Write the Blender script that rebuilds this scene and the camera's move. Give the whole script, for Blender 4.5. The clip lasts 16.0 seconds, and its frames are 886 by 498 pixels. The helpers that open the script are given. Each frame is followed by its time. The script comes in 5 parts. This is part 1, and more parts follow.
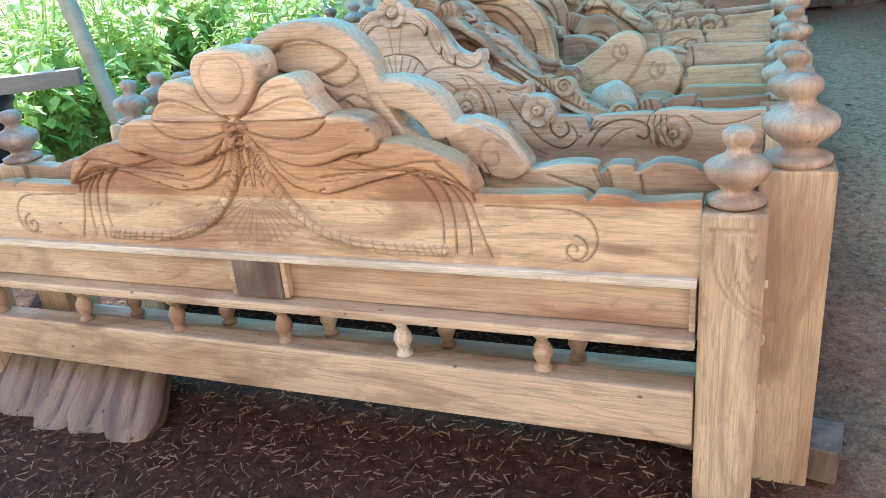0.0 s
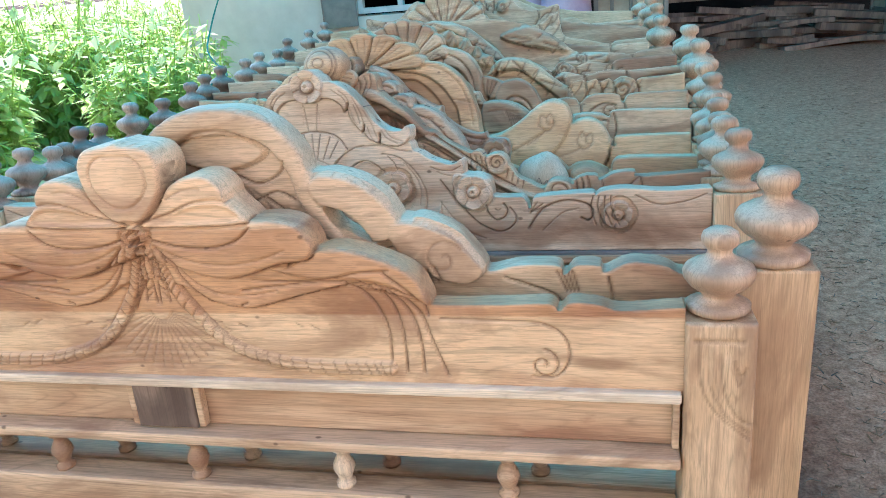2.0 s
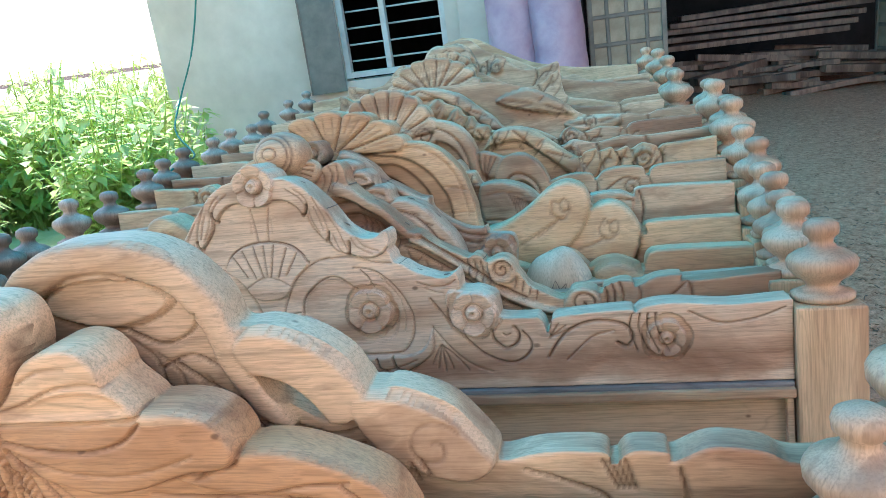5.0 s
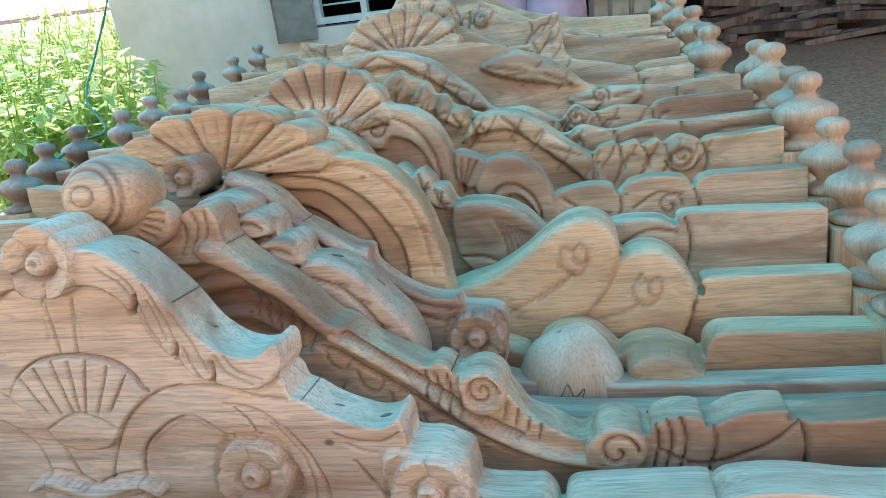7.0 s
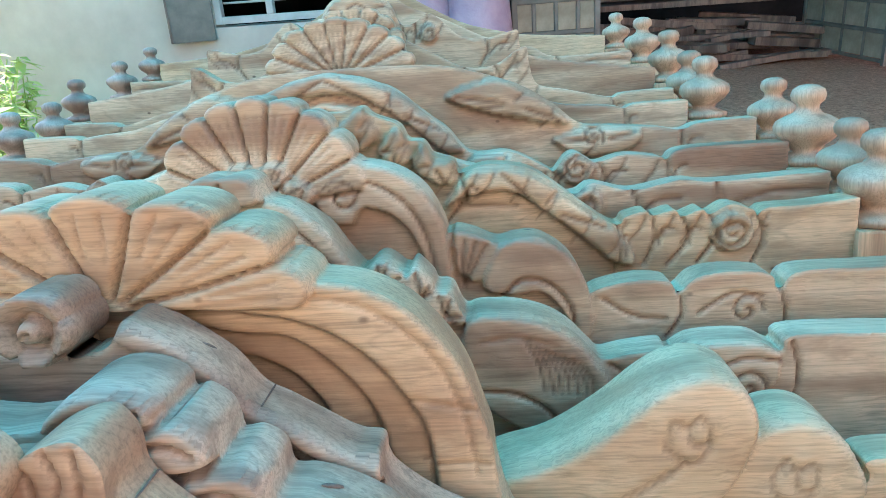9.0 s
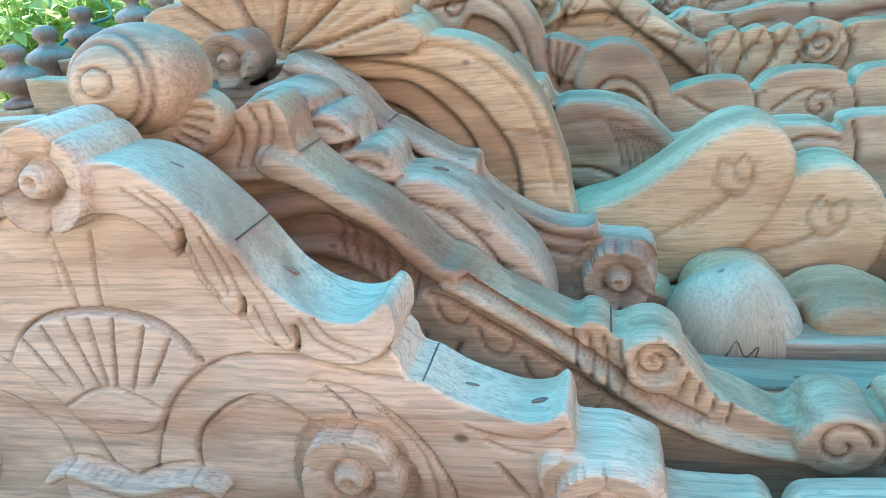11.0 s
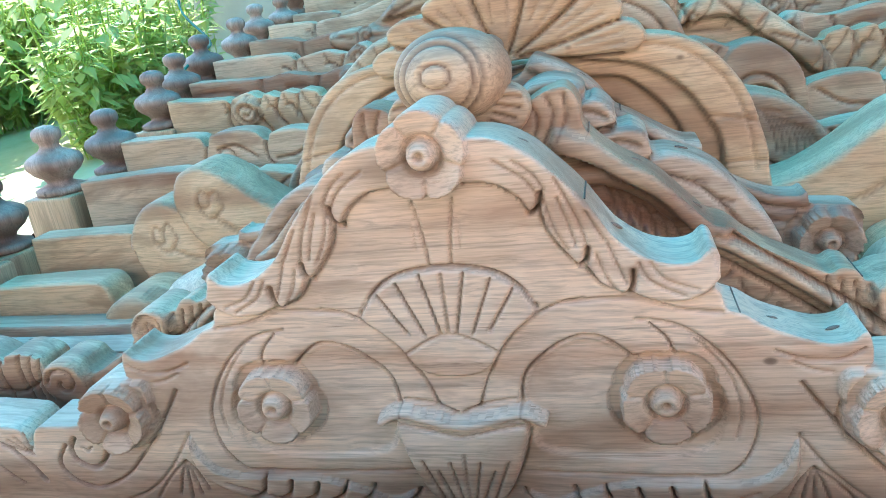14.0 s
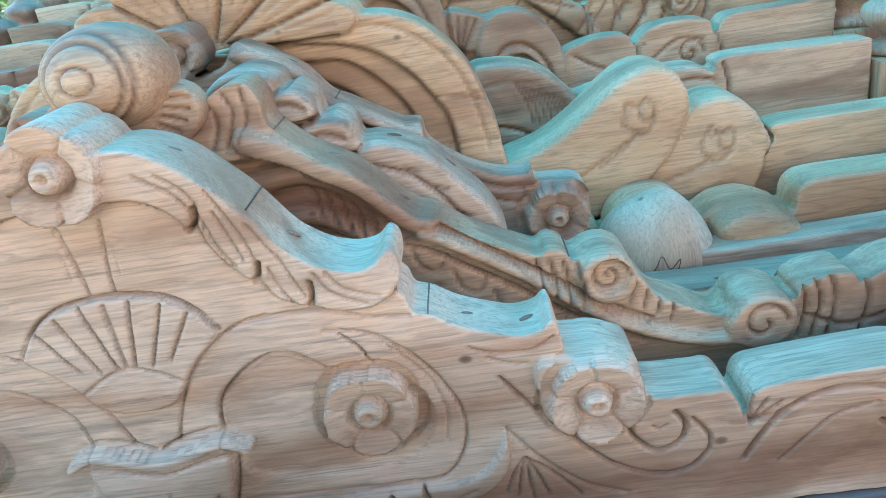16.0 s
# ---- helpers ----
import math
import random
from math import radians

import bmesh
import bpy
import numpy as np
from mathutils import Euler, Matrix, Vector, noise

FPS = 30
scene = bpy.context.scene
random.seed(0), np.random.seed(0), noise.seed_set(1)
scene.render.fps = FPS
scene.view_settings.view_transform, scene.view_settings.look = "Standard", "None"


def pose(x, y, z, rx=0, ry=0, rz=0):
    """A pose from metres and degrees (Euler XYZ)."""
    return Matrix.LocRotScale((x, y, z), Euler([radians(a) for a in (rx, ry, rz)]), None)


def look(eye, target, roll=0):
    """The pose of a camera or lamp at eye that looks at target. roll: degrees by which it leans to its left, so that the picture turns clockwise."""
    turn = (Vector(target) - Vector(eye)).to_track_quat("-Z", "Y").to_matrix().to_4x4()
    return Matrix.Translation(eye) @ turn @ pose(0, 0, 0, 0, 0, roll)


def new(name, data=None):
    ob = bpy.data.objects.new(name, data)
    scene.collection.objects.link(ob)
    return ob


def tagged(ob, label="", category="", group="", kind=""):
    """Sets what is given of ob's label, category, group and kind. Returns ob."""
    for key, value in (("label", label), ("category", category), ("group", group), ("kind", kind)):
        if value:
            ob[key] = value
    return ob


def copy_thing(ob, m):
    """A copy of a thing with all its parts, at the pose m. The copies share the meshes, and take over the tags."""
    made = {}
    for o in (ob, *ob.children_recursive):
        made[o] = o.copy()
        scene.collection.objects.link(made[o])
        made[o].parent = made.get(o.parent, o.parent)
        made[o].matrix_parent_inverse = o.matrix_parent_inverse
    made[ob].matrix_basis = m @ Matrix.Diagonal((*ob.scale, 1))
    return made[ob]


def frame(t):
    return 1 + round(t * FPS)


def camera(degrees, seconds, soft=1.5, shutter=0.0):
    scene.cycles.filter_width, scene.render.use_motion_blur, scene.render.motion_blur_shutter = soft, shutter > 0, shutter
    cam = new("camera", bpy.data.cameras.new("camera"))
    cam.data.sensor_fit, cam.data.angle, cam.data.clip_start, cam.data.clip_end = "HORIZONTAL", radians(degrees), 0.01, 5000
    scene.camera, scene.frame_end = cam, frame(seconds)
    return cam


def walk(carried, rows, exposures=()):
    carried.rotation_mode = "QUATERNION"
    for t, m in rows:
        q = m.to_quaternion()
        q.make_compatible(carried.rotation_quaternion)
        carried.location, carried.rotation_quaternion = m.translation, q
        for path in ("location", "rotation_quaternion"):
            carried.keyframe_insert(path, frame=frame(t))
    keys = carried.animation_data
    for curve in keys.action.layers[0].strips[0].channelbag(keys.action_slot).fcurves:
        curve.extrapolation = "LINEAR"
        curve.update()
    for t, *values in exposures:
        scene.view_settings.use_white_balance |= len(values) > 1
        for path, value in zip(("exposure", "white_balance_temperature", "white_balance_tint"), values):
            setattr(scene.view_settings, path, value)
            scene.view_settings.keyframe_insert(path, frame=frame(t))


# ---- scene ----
cam = camera(61.6, 16.0, soft=0.8)
PATH = [
    (0, (0.8815, -1.5022, 1.0069), (0.1541, 0.1929, 0.2339), -6.46),
    (0.5, (0.8782, -1.4566, 1.0453), (0.1623, 0.2562, 0.3011), -7.11),
    (1, (0.8419, -1.4377, 1.0684), (0.1469, 0.3024, 0.3689), -6.19),
    (1.5, (0.7776, -1.3979, 1.0757), (0.1735, 0.3701, 0.3621), -4.89),
    (2, (0.7251, -1.3385, 1.0733), (0.2906, 0.4776, 0.3571), -5.44),
    (2.5, (0.7194, -1.1904, 1.0577), (0.2944, 0.6509, 0.4029), -5.83),
    (3, (0.733, -1.0497, 1.0301), (0.2933, 0.7694, 0.3248), -6.39),
    (3.5, (0.717, -1.0116, 1.0331), (0.2509, 0.8168, 0.3701), -7.11),
    (4, (0.6775, -0.9805, 1.0371), (0.2518, 0.8661, 0.3977), -6.81),
    (4.5, (0.662, -0.9602, 1.0419), (0.2266, 0.8791, 0.3881), -7.14),
    (5, (0.6685, -0.947, 1.0705), (0.2313, 0.9165, 0.4905), -7.96),
    (5.2, (0.6644, -0.9492, 1.0761), (0.2192, 0.9297, 0.5549), -7.13),
    (7.4, (0.5676, -0.1892, 1.067), (0.143, 1.8084, 0.2486), -7.9),
    (8.2, (0.4301, 0.0418, 1.089), (0.3157, 2.1043, 0.3333), -3.5),
    (10.3, (0.4092, -0.1133, 1.0219), (0.0319, 1.8469, 0.0968), -10.0),
    (10.5, (0.4213, -0.1408, 1.0175), (-0.0022, 1.8095, 0.0924), -10.7),
    (11, (0.4499, -0.1892, 1.0087), (-0.0396, 1.6808, -0.044), -8.0),
    (11.5, (0.4268, -0.2145, 0.9724), (-0.0913, 1.5169, -0.2827), -10.2),
    (12, (0.3685, -0.2574, 0.9603), (0.0231, 1.463, -0.3663), -9.2),
    (12.5, (0.2673, -0.2992, 1.0175), (-0.1309, 1.573, -0.0671), -9.9),
    (13, (0.242, -0.3179, 1.0384), (-0.1507, 1.6049, 0.044), -9.0),
    (13.5, (0.2299, -0.33, 1.0428), (-0.2222, 1.5862, 0.0616), -9.1),
    (14, (0.2365, -0.3399, 1.0439), (-0.2717, 1.5576, 0.0528), -10.2),
    (14.5, (0.2563, -0.3256, 1.0285), (-0.0924, 1.5653, -0.0407), -9.8),
    (15, (0.297, -0.3135, 1.0197), (0.1133, 1.5818, -0.0825), -9.7),
    (15.5, (0.3333, -0.3025, 1.0208), (0.2255, 1.5928, -0.0891), -10.0),
    (16, (0.3817, -0.2695, 1.0263), (0.2354, 1.6104, -0.1067), -10.5),
]
EXPO = 1.3
walk(cam, [(t, look(eye, target, roll)) for t, eye, target, roll in PATH],
     exposures=[(0.0, EXPO - 0.02, 5550, 10.0), (0.5, EXPO + 0.04, 5500, 9.0), (1.0, EXPO - 0.18, 5600, 10.0), (2.0, EXPO - 0.08, 5550, 10.0), (3.0, EXPO - 0.26, 5550, 10.0), (3.5, EXPO - 0.1, 5450, 10.0), (5.0, EXPO - 0.19, 5800, 13.0), (7.5, EXPO - 0.13, 6250, 20.0), (8.2, EXPO + 0.02, 6300, 21.0), (10.4, EXPO + 0.12, 5700, 15.0), (12.0, EXPO + 0.18, 5800, 15.0), (14.0, EXPO + 0.02, 5780, 16.0), (16.0, EXPO + 0.05, 5600, 13.0)])

# ---- world and light ----
world = bpy.data.worlds.new("sky")
scene.world = world
world.use_nodes = True
wn = world.node_tree.nodes
sky = wn.new("ShaderNodeTexSky")
sky.sky_type, sky.sun_disc = "NISHITA", False
SUN_EL, SUN_AZ = 50.0, 38.0      # degrees: height, and turn from +y towards -x
sky.sun_elevation, sky.sun_rotation = radians(SUN_EL), radians(-SUN_AZ)
wn["Background"].inputs[1].default_value = 0.15
world.node_tree.links.new(sky.outputs[0], wn["Background"].inputs[0])
sun = new("sun", bpy.data.lights.new("sun", "SUN"))
sun.data.energy, sun.data.angle, sun.data.color = 5.0, radians(0.6), (1.0, 0.96, 0.89)
sd = Vector((-math.sin(radians(SUN_AZ)) * math.cos(radians(SUN_EL)), math.cos(radians(SUN_AZ)) * math.cos(radians(SUN_EL)), math.sin(radians(SUN_EL))))
sun.matrix_world = look(sd * 30, (0, 0, 0))


# ---- materials ----
def material(name, rough=0.6, spec=0.4, metal=0.0):
    m = bpy.data.materials.new(name)
    m.use_nodes = True
    b = m.node_tree.nodes["Principled BSDF"]
    b.inputs["Roughness"].default_value, b.inputs["Metallic"].default_value = rough, metal
    b.inputs["Specular IOR Level"].default_value = spec
    return m, m.node_tree.nodes, m.node_tree.links, b


def coords(n, l, scale, shift=True):
    tc, mp = n.new("ShaderNodeTexCoord"), n.new("ShaderNodeMapping")
    mp.inputs["Scale"].default_value = scale
    l.new(tc.outputs["Object"], mp.inputs["Vector"])
    if shift:
        oi, mu = n.new("ShaderNodeObjectInfo"), n.new("ShaderNodeMath")
        mu.operation, mu.inputs[1].default_value = "MULTIPLY", 37.0
        l.new(oi.outputs["Random"], mu.inputs[0])
        cb = n.new("ShaderNodeCombineXYZ")
        for k in range(3):
            l.new(mu.outputs[0], cb.inputs[k])
        l.new(cb.outputs[0], mp.inputs["Location"])
    return mp.outputs[0]


def tex(n, l, vec, scale, detail=5.0, rough=0.55, distort=0.0):
    t = n.new("ShaderNodeTexNoise")
    t.inputs["Scale"].default_value, t.inputs["Detail"].default_value = scale, detail
    t.inputs["Roughness"].default_value, t.inputs["Distortion"].default_value = rough, distort
    l.new(vec, t.inputs["Vector"])
    return t.outputs["Fac"]


def ramp(n, l, fac, stops):
    r = n.new("ShaderNodeValToRGB")
    while len(r.color_ramp.elements) < len(stops):
        r.color_ramp.elements.new(0.5)
    for e, (p, c) in zip(r.color_ramp.elements, stops):
        e.position, e.color = p, (*c, 1) if len(c) == 3 else (c[0], c[0], c[0], 1)
    l.new(fac, r.inputs[0])
    return r.outputs[0]


def mix(n, l, fac, a, b, mode="MIX"):
    x = n.new("ShaderNodeMix")
    x.data_type, x.blend_type = "RGBA", mode
    for sock, v in ((x.inputs[0], fac), (x.inputs[6], a), (x.inputs[7], b)):
        if isinstance(v, (int, float)):
            sock.default_value = v
        elif isinstance(v, tuple):
            sock.default_value = (*v, 1)
        else:
            l.new(v, sock)
    return x.outputs[2]


def bump(n, l, b, fac, strength, dist):
    bp = n.new("ShaderNodeBump")
    bp.inputs["Strength"].default_value, bp.inputs["Distance"].default_value = strength, dist
    l.new(fac, bp.inputs["Height"])
    if b.inputs["Normal"].links:
        l.new(b.inputs["Normal"].links[0].from_socket, bp.inputs["Normal"])
    l.new(bp.outputs[0], b.inputs["Normal"])


def wood(name, pale, mid, dark, streak=0.28, rough=0.5, upright=False, weather=0.0):
    """Freshly worked hardwood: pale sapwood, pinkish heartwood in broad drifts, fine long grain, knots and tool marks."""
    m, n, l, b = material(name, rough, 0.45)
    pale, mid, dark = [tuple(0.86 * q + 0.14 * sum(c) / 3 for q in c) for c in (pale, mid, dark)]
    along = (lambda a, c: (c, c, a)) if upright else (lambda a, c: (a, c, c))
    drift = tex(n, l, coords(n, l, along(0.9, 5.0)), 1.6, 3.0, 0.5, 0.6)
    grain = tex(n, l, coords(n, l, along(1.5, 46.0)), 2.2, 6.0, 0.62, 1.2)
    fine = tex(n, l, coords(n, l, along(8.0, 260.0)), 1.6, 3.0, 0.6)
    blot = tex(n, l, coords(n, l, (1, 1, 1)), 9.0, 4.0, 0.6)
    fig = tex(n, l, coords(n, l, along(0.8, 7.0)), 1.3, 2.0, 0.45, 0.4)
    ml, si = n.new("ShaderNodeMath"), n.new("ShaderNodeMath")
    ml.operation, ml.inputs[1].default_value, si.operation = "MULTIPLY", 120.0, "SINE"
    l.new(fig, ml.inputs[0])
    l.new(ml.outputs[0], si.inputs[0])
    rings = ramp(n, l, si.outputs[0], [(0.0, (1.04,)), (0.7, (1.0,)), (0.93, (0.80,)), (1.0, (0.55,))])
    body = ramp(n, l, drift, [(0.36, tuple(1.06 * c for c in pale)), (0.47, pale), (0.55, mid), (0.66, dark)])
    lines = ramp(n, l, grain, [(0.36, (0.32,)), (0.46, (1.05,)), (0.56, (0.84,)), (0.62, (1.2,))])
    col = mix(n, l, streak, body, lines, "MULTIPLY")
    col = mix(n, l, ramp(n, l, blot, [(0.40, (0.05,)), (0.64, (0.5,))]), col, rings, "MULTIPLY")
    col = mix(n, l, 0.45, col, ramp(n, l, fine, [(0.34, (0.55,)), (0.55, (1.15,))]), "MULTIPLY")
    col = mix(n, l, 0.55, col, ramp(n, l, blot, [(0.3, (0.80,)), (0.55, (1.04,))]), "MULTIPLY")
    hair = tex(n, l, coords(n, l, along(3.2, 120.0)), 1.5, 4.0, 0.7, 0.5)      # thin dark pores and saw scratches
    where = tex(n, l, coords(n, l, along(1.6, 6.0)), 1.7, 3.0, 0.5)
    hl = n.new("ShaderNodeMath")
    hl.operation = "MULTIPLY"
    l.new(ramp(n, l, hair, [(0.30, (0.7,)), (0.37, (0.22,)), (0.43, (0.0,))]), hl.inputs[0])
    l.new(ramp(n, l, where, [(0.46, (0.06,)), (0.62, (1.0,))]), hl.inputs[1])
    col = mix(n, l, hl.outputs[0], col, tuple(0.62 * c for c in dark))
    kv = n.new("ShaderNodeTexVoronoi")
    kv.inputs["Scale"].default_value = 1.0
    l.new(coords(n, l, along(2.2, 9.0)), kv.inputs["Vector"])
    col = mix(n, l, ramp(n, l, kv.outputs["Distance"], [(0.0, (0.75,)), (0.07, (0.55,)), (0.13, (0.0,))]), col, tuple(0.45 * c for c in dark))
    heart = tex(n, l, coords(n, l, along(2.2, 8.0)), 1.2, 5.0, 0.6, 0.9)      # reddish heart stains with soft feathered edges
    col = mix(n, l, ramp(n, l, heart, [(0.50, (0.0,)), (0.56, (0.40,)), (0.66, (0.75,))]), col, tuple(0.78 * c for c in dark))
    pv = n.new("ShaderNodeTexVoronoi")      # pin knots and worm holes
    pv.inputs["Scale"].default_value = 1.0
    l.new(coords(n, l, along(9.0, 14.0)), pv.inputs["Vector"])
    col = mix(n, l, ramp(n, l, pv.outputs["Distance"], [(0.0, (0.9,)), (0.035, (0.7,)), (0.06, (0.0,))]), col, tuple(0.3 * c for c in dark))
    at = n.new("ShaderNodeAttribute")      # brown stain along the cut lines, with groove shade painted in
    at.attribute_name = "cut_stain_shade"
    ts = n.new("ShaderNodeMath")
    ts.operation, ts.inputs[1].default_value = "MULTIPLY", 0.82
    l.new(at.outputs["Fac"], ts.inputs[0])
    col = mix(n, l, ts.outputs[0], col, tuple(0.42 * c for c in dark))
    if weather:
        col = mix(n, l, weather, col, (0.30, 0.30, 0.29))
    l.new(col, b.inputs["Base Color"])
    bump(n, l, b, fine, 0.25, 0.0012)
    bump(n, l, b, tex(n, l, coords(n, l, (1, 1, 1)), 55.0, 3.0), 0.25, 0.002)
    return m


OAK = wood("pale_carved_wood", (0.68, 0.49, 0.30), (0.58, 0.39, 0.22), (0.40, 0.22, 0.12))
ROSE = wood("pinkish_heartwood", (0.62, 0.43, 0.26), (0.52, 0.33, 0.185), (0.34, 0.17, 0.09))
YELLOW = wood("yellow_sapwood", (0.68, 0.48, 0.27), (0.61, 0.41, 0.215), (0.46, 0.27, 0.135))
POSTW = wood("post_wood", (0.68, 0.49, 0.28), (0.60, 0.41, 0.22), (0.44, 0.26, 0.14), upright=True)
TURNED = wood("turned_wood", (0.60, 0.43, 0.275), (0.53, 0.36, 0.22), (0.38, 0.235, 0.14), streak=0.16, rough=0.42, upright=True)
DARKT = wood("grey_turned_wood", (0.46, 0.34, 0.26), (0.36, 0.25, 0.185), (0.22, 0.145, 0.105), rough=0.45, upright=True)
PALE = wood("fresh_white_wood", (0.80, 0.68, 0.50), (0.76, 0.62, 0.44), (0.62, 0.46, 0.30), streak=0.3, upright=True)
PALEH = wood("fresh_white_strip", (0.80, 0.68, 0.50), (0.74, 0.60, 0.43), (0.62, 0.46, 0.30), streak=0.3)
BROWN = wood("dark_heartwood_and_shade", (0.27, 0.19, 0.14), (0.20, 0.135, 0.10), (0.12, 0.08, 0.06), upright=True)
SLAB = wood("raw_slab_wood", (0.30, 0.20, 0.125), (0.22, 0.14, 0.085), (0.12, 0.07, 0.045), upright=True)
OLD = wood("old_grey_plank", (0.30, 0.24, 0.19), (0.22, 0.17, 0.135), (0.14, 0.10, 0.08), weather=0.35)


def plain(name, lo, hi, scale, rough=0.8, bumpy=0.4, dist=0.01, detail=6.0, spec=0.3, metal=0.0):
    m, n, l, b = material(name, rough, spec, metal)
    v = coords(n, l, (1, 1, 1), False)
    f = tex(n, l, v, scale, detail, 0.62)
    big = tex(n, l, v, scale * 0.13, 3.0)
    col = ramp(n, l, f, [(0.3, lo), (0.7, hi)])
    col = mix(n, l, 0.6, col, ramp(n, l, big, [(0.3, (0.72,)), (0.65, (1.12,))]), "MULTIPLY")
    l.new(col, b.inputs["Base Color"])
    bump(n, l, b, f, bumpy, dist)
    return m


def earth():
    """Brown soil painted dark for the row's shade, a paler yard beside, uneven border."""
    m, n, l, b = material("trodden_earth", 0.93, 0.2)
    v = coords(n, l, (1, 1, 1), False)
    f, g, big = tex(n, l, v, 34.0, 9.0, 0.65), tex(n, l, v, 150.0, 4.0, 0.6), tex(n, l, v, 2.2, 4.0)
    # shade under the row, put into the soil colour
    shaded_soil = ramp(n, l, f, [(0.3, (0.028, 0.013, 0.009)), (0.7, (0.115, 0.056, 0.036))])
    # yard tone lifted and warmed to offset its bluish shade
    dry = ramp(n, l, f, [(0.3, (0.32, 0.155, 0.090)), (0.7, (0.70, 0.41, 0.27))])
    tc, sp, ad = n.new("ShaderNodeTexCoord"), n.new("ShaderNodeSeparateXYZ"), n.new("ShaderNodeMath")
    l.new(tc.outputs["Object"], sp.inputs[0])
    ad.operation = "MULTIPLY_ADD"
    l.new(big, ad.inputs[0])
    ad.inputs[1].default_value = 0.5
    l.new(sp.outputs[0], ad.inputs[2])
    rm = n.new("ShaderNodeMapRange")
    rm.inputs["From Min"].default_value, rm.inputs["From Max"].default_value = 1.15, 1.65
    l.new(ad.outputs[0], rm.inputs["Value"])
    col = mix(n, l, rm.outputs[0], shaded_soil, dry)
    col = mix(n, l, 0.7, col, ramp(n, l, g, [(0.35, (0.55,)), (0.62, (1.25,))]), "MULTIPLY")
    l.new(col, b.inputs["Base Color"])
    bump(n, l, b, f, 0.8, 0.012)
    return m


EARTH = earth()
PLASTER = plain("beige_plaster", (0.60, 0.505, 0.41), (0.77, 0.665, 0.555), 2.6, 0.9, 0.25, 0.01, 7.0)
STEEL = plain("grey_painted_sheet", (0.16, 0.15, 0.13), (0.27, 0.25, 0.21), 9.0, 0.55, 0.15, 0.004, spec=0.5, metal=0.2)
PLATE = plain("dusty_tan_plate", (0.30, 0.24, 0.165), (0.50, 0.42, 0.30), 7.0, 0.6, 0.15, 0.003)
BOUNCE_WALL = plain("cream_bounce", (0.62, 0.53, 0.43), (0.76, 0.67, 0.56), 2.0, 0.9, 0.25, 0.01, 7.0)
YARD_BLOCK = plain("brown_light_block", (0.16, 0.11, 0.085), (0.30, 0.23, 0.19), 6.0, 0.6, 0.2, 0.004)
IRON = plain("white_window_bar", (0.5, 0.48, 0.44), (0.66, 0.63, 0.58), 12.0, 0.5, 0.1, 0.002)
# near-black: the unlit store's shade is put into this colour
ROOM_SHADE = plain("interior_shade_black", (0.012, 0.011, 0.010), (0.03, 0.027, 0.025), 5.0, 0.95, 0.2, 0.01)
DRUM = plain("pink_plastic_sheet", (0.42, 0.27, 0.36), (0.62, 0.44, 0.52), 5.0, 0.35, 0.6, 0.03, spec=0.5)
GREENW = plain("green_cord", (0.03, 0.16, 0.12), (0.05, 0.24, 0.18), 20.0, 0.5, 0.1, 0.001)
BAMBOO = plain("dry_bamboo", (0.36, 0.30, 0.22), (0.52, 0.45, 0.35), 10.0, 0.5, 0.2, 0.002)
RUBBER = plain("black_plastic", (0.012, 0.013, 0.016), (0.03, 0.032, 0.038), 18.0, 0.45, 0.2, 0.002)
CHIP = plain("wood_chip", (0.10, 0.052, 0.032), (0.34, 0.21, 0.12), 17.0, 0.8, 0.2, 0.002)
GRASS = plain("pale_dry_grass", (0.50, 0.50, 0.28), (0.80, 0.74, 0.52), 3.0, 0.9, 0.5, 0.03)


def leafy(name, lo, hi):
    m, n, l, b = material(name, 0.5, 0.35)
    g = n.new("ShaderNodeNewGeometry")
    l.new(ramp(n, l, g.outputs["Random Per Island"], [(0.0, lo), (1.0, hi)]), b.inputs["Base Color"])
    tr = n.new("ShaderNodeBsdfTranslucent")
    tr.inputs[0].default_value = (0.62, 0.78, 0.30, 1)
    ms = n.new("ShaderNodeMixShader")
    ms.inputs[0].default_value = 0.52
    l.new(b.outputs[0], ms.inputs[1])
    l.new(tr.outputs[0], ms.inputs[2])
    l.new(ms.outputs[0], n["Material Output"].inputs[0])
    return m


def tarpaulin():
    m, n, l, b = material("blue_plastic_sheet", 0.4, 0.4)
    b.inputs["Base Color"].default_value = (0.05, 0.30, 0.48, 1)
    tr = n.new("ShaderNodeBsdfTranslucent")
    v = coords(n, l, (1, 1, 1), False)
    l.new(ramp(n, l, tex(n, l, v, 3.0), [(0.3, (0.03, 0.57, 0.86)), (0.7, (0.06, 0.70, 0.97))]), tr.inputs[0])
    ms = n.new("ShaderNodeMixShader")
    ms.inputs[0].default_value = 0.8
    l.new(b.outputs[0], ms.inputs[1])
    l.new(tr.outputs[0], ms.inputs[2])
    l.new(ms.outputs[0], n["Material Output"].inputs[0])
    return m


TARP = tarpaulin()
LEAF = leafy("green_leaf", (0.24, 0.36, 0.10), (0.58, 0.62, 0.30))


# ---- small builders ----
def mesh_of(name, bm, mat, smooth=False):
    me = bpy.data.meshes.new(name)
    bm.normal_update()
    bm.to_mesh(me)
    bm.free()
    if smooth:
        me.polygons.foreach_set("use_smooth", [True] * len(me.polygons))
    me.materials.append(mat)
    return me


def part(name, bm, mat, parent, label="", smooth=False, m=None):
    ob = new(name, mesh_of(name, bm, mat, smooth))
    ob.parent = parent
    if m is not None:
        ob.matrix_basis = m
    return tagged(ob, label)


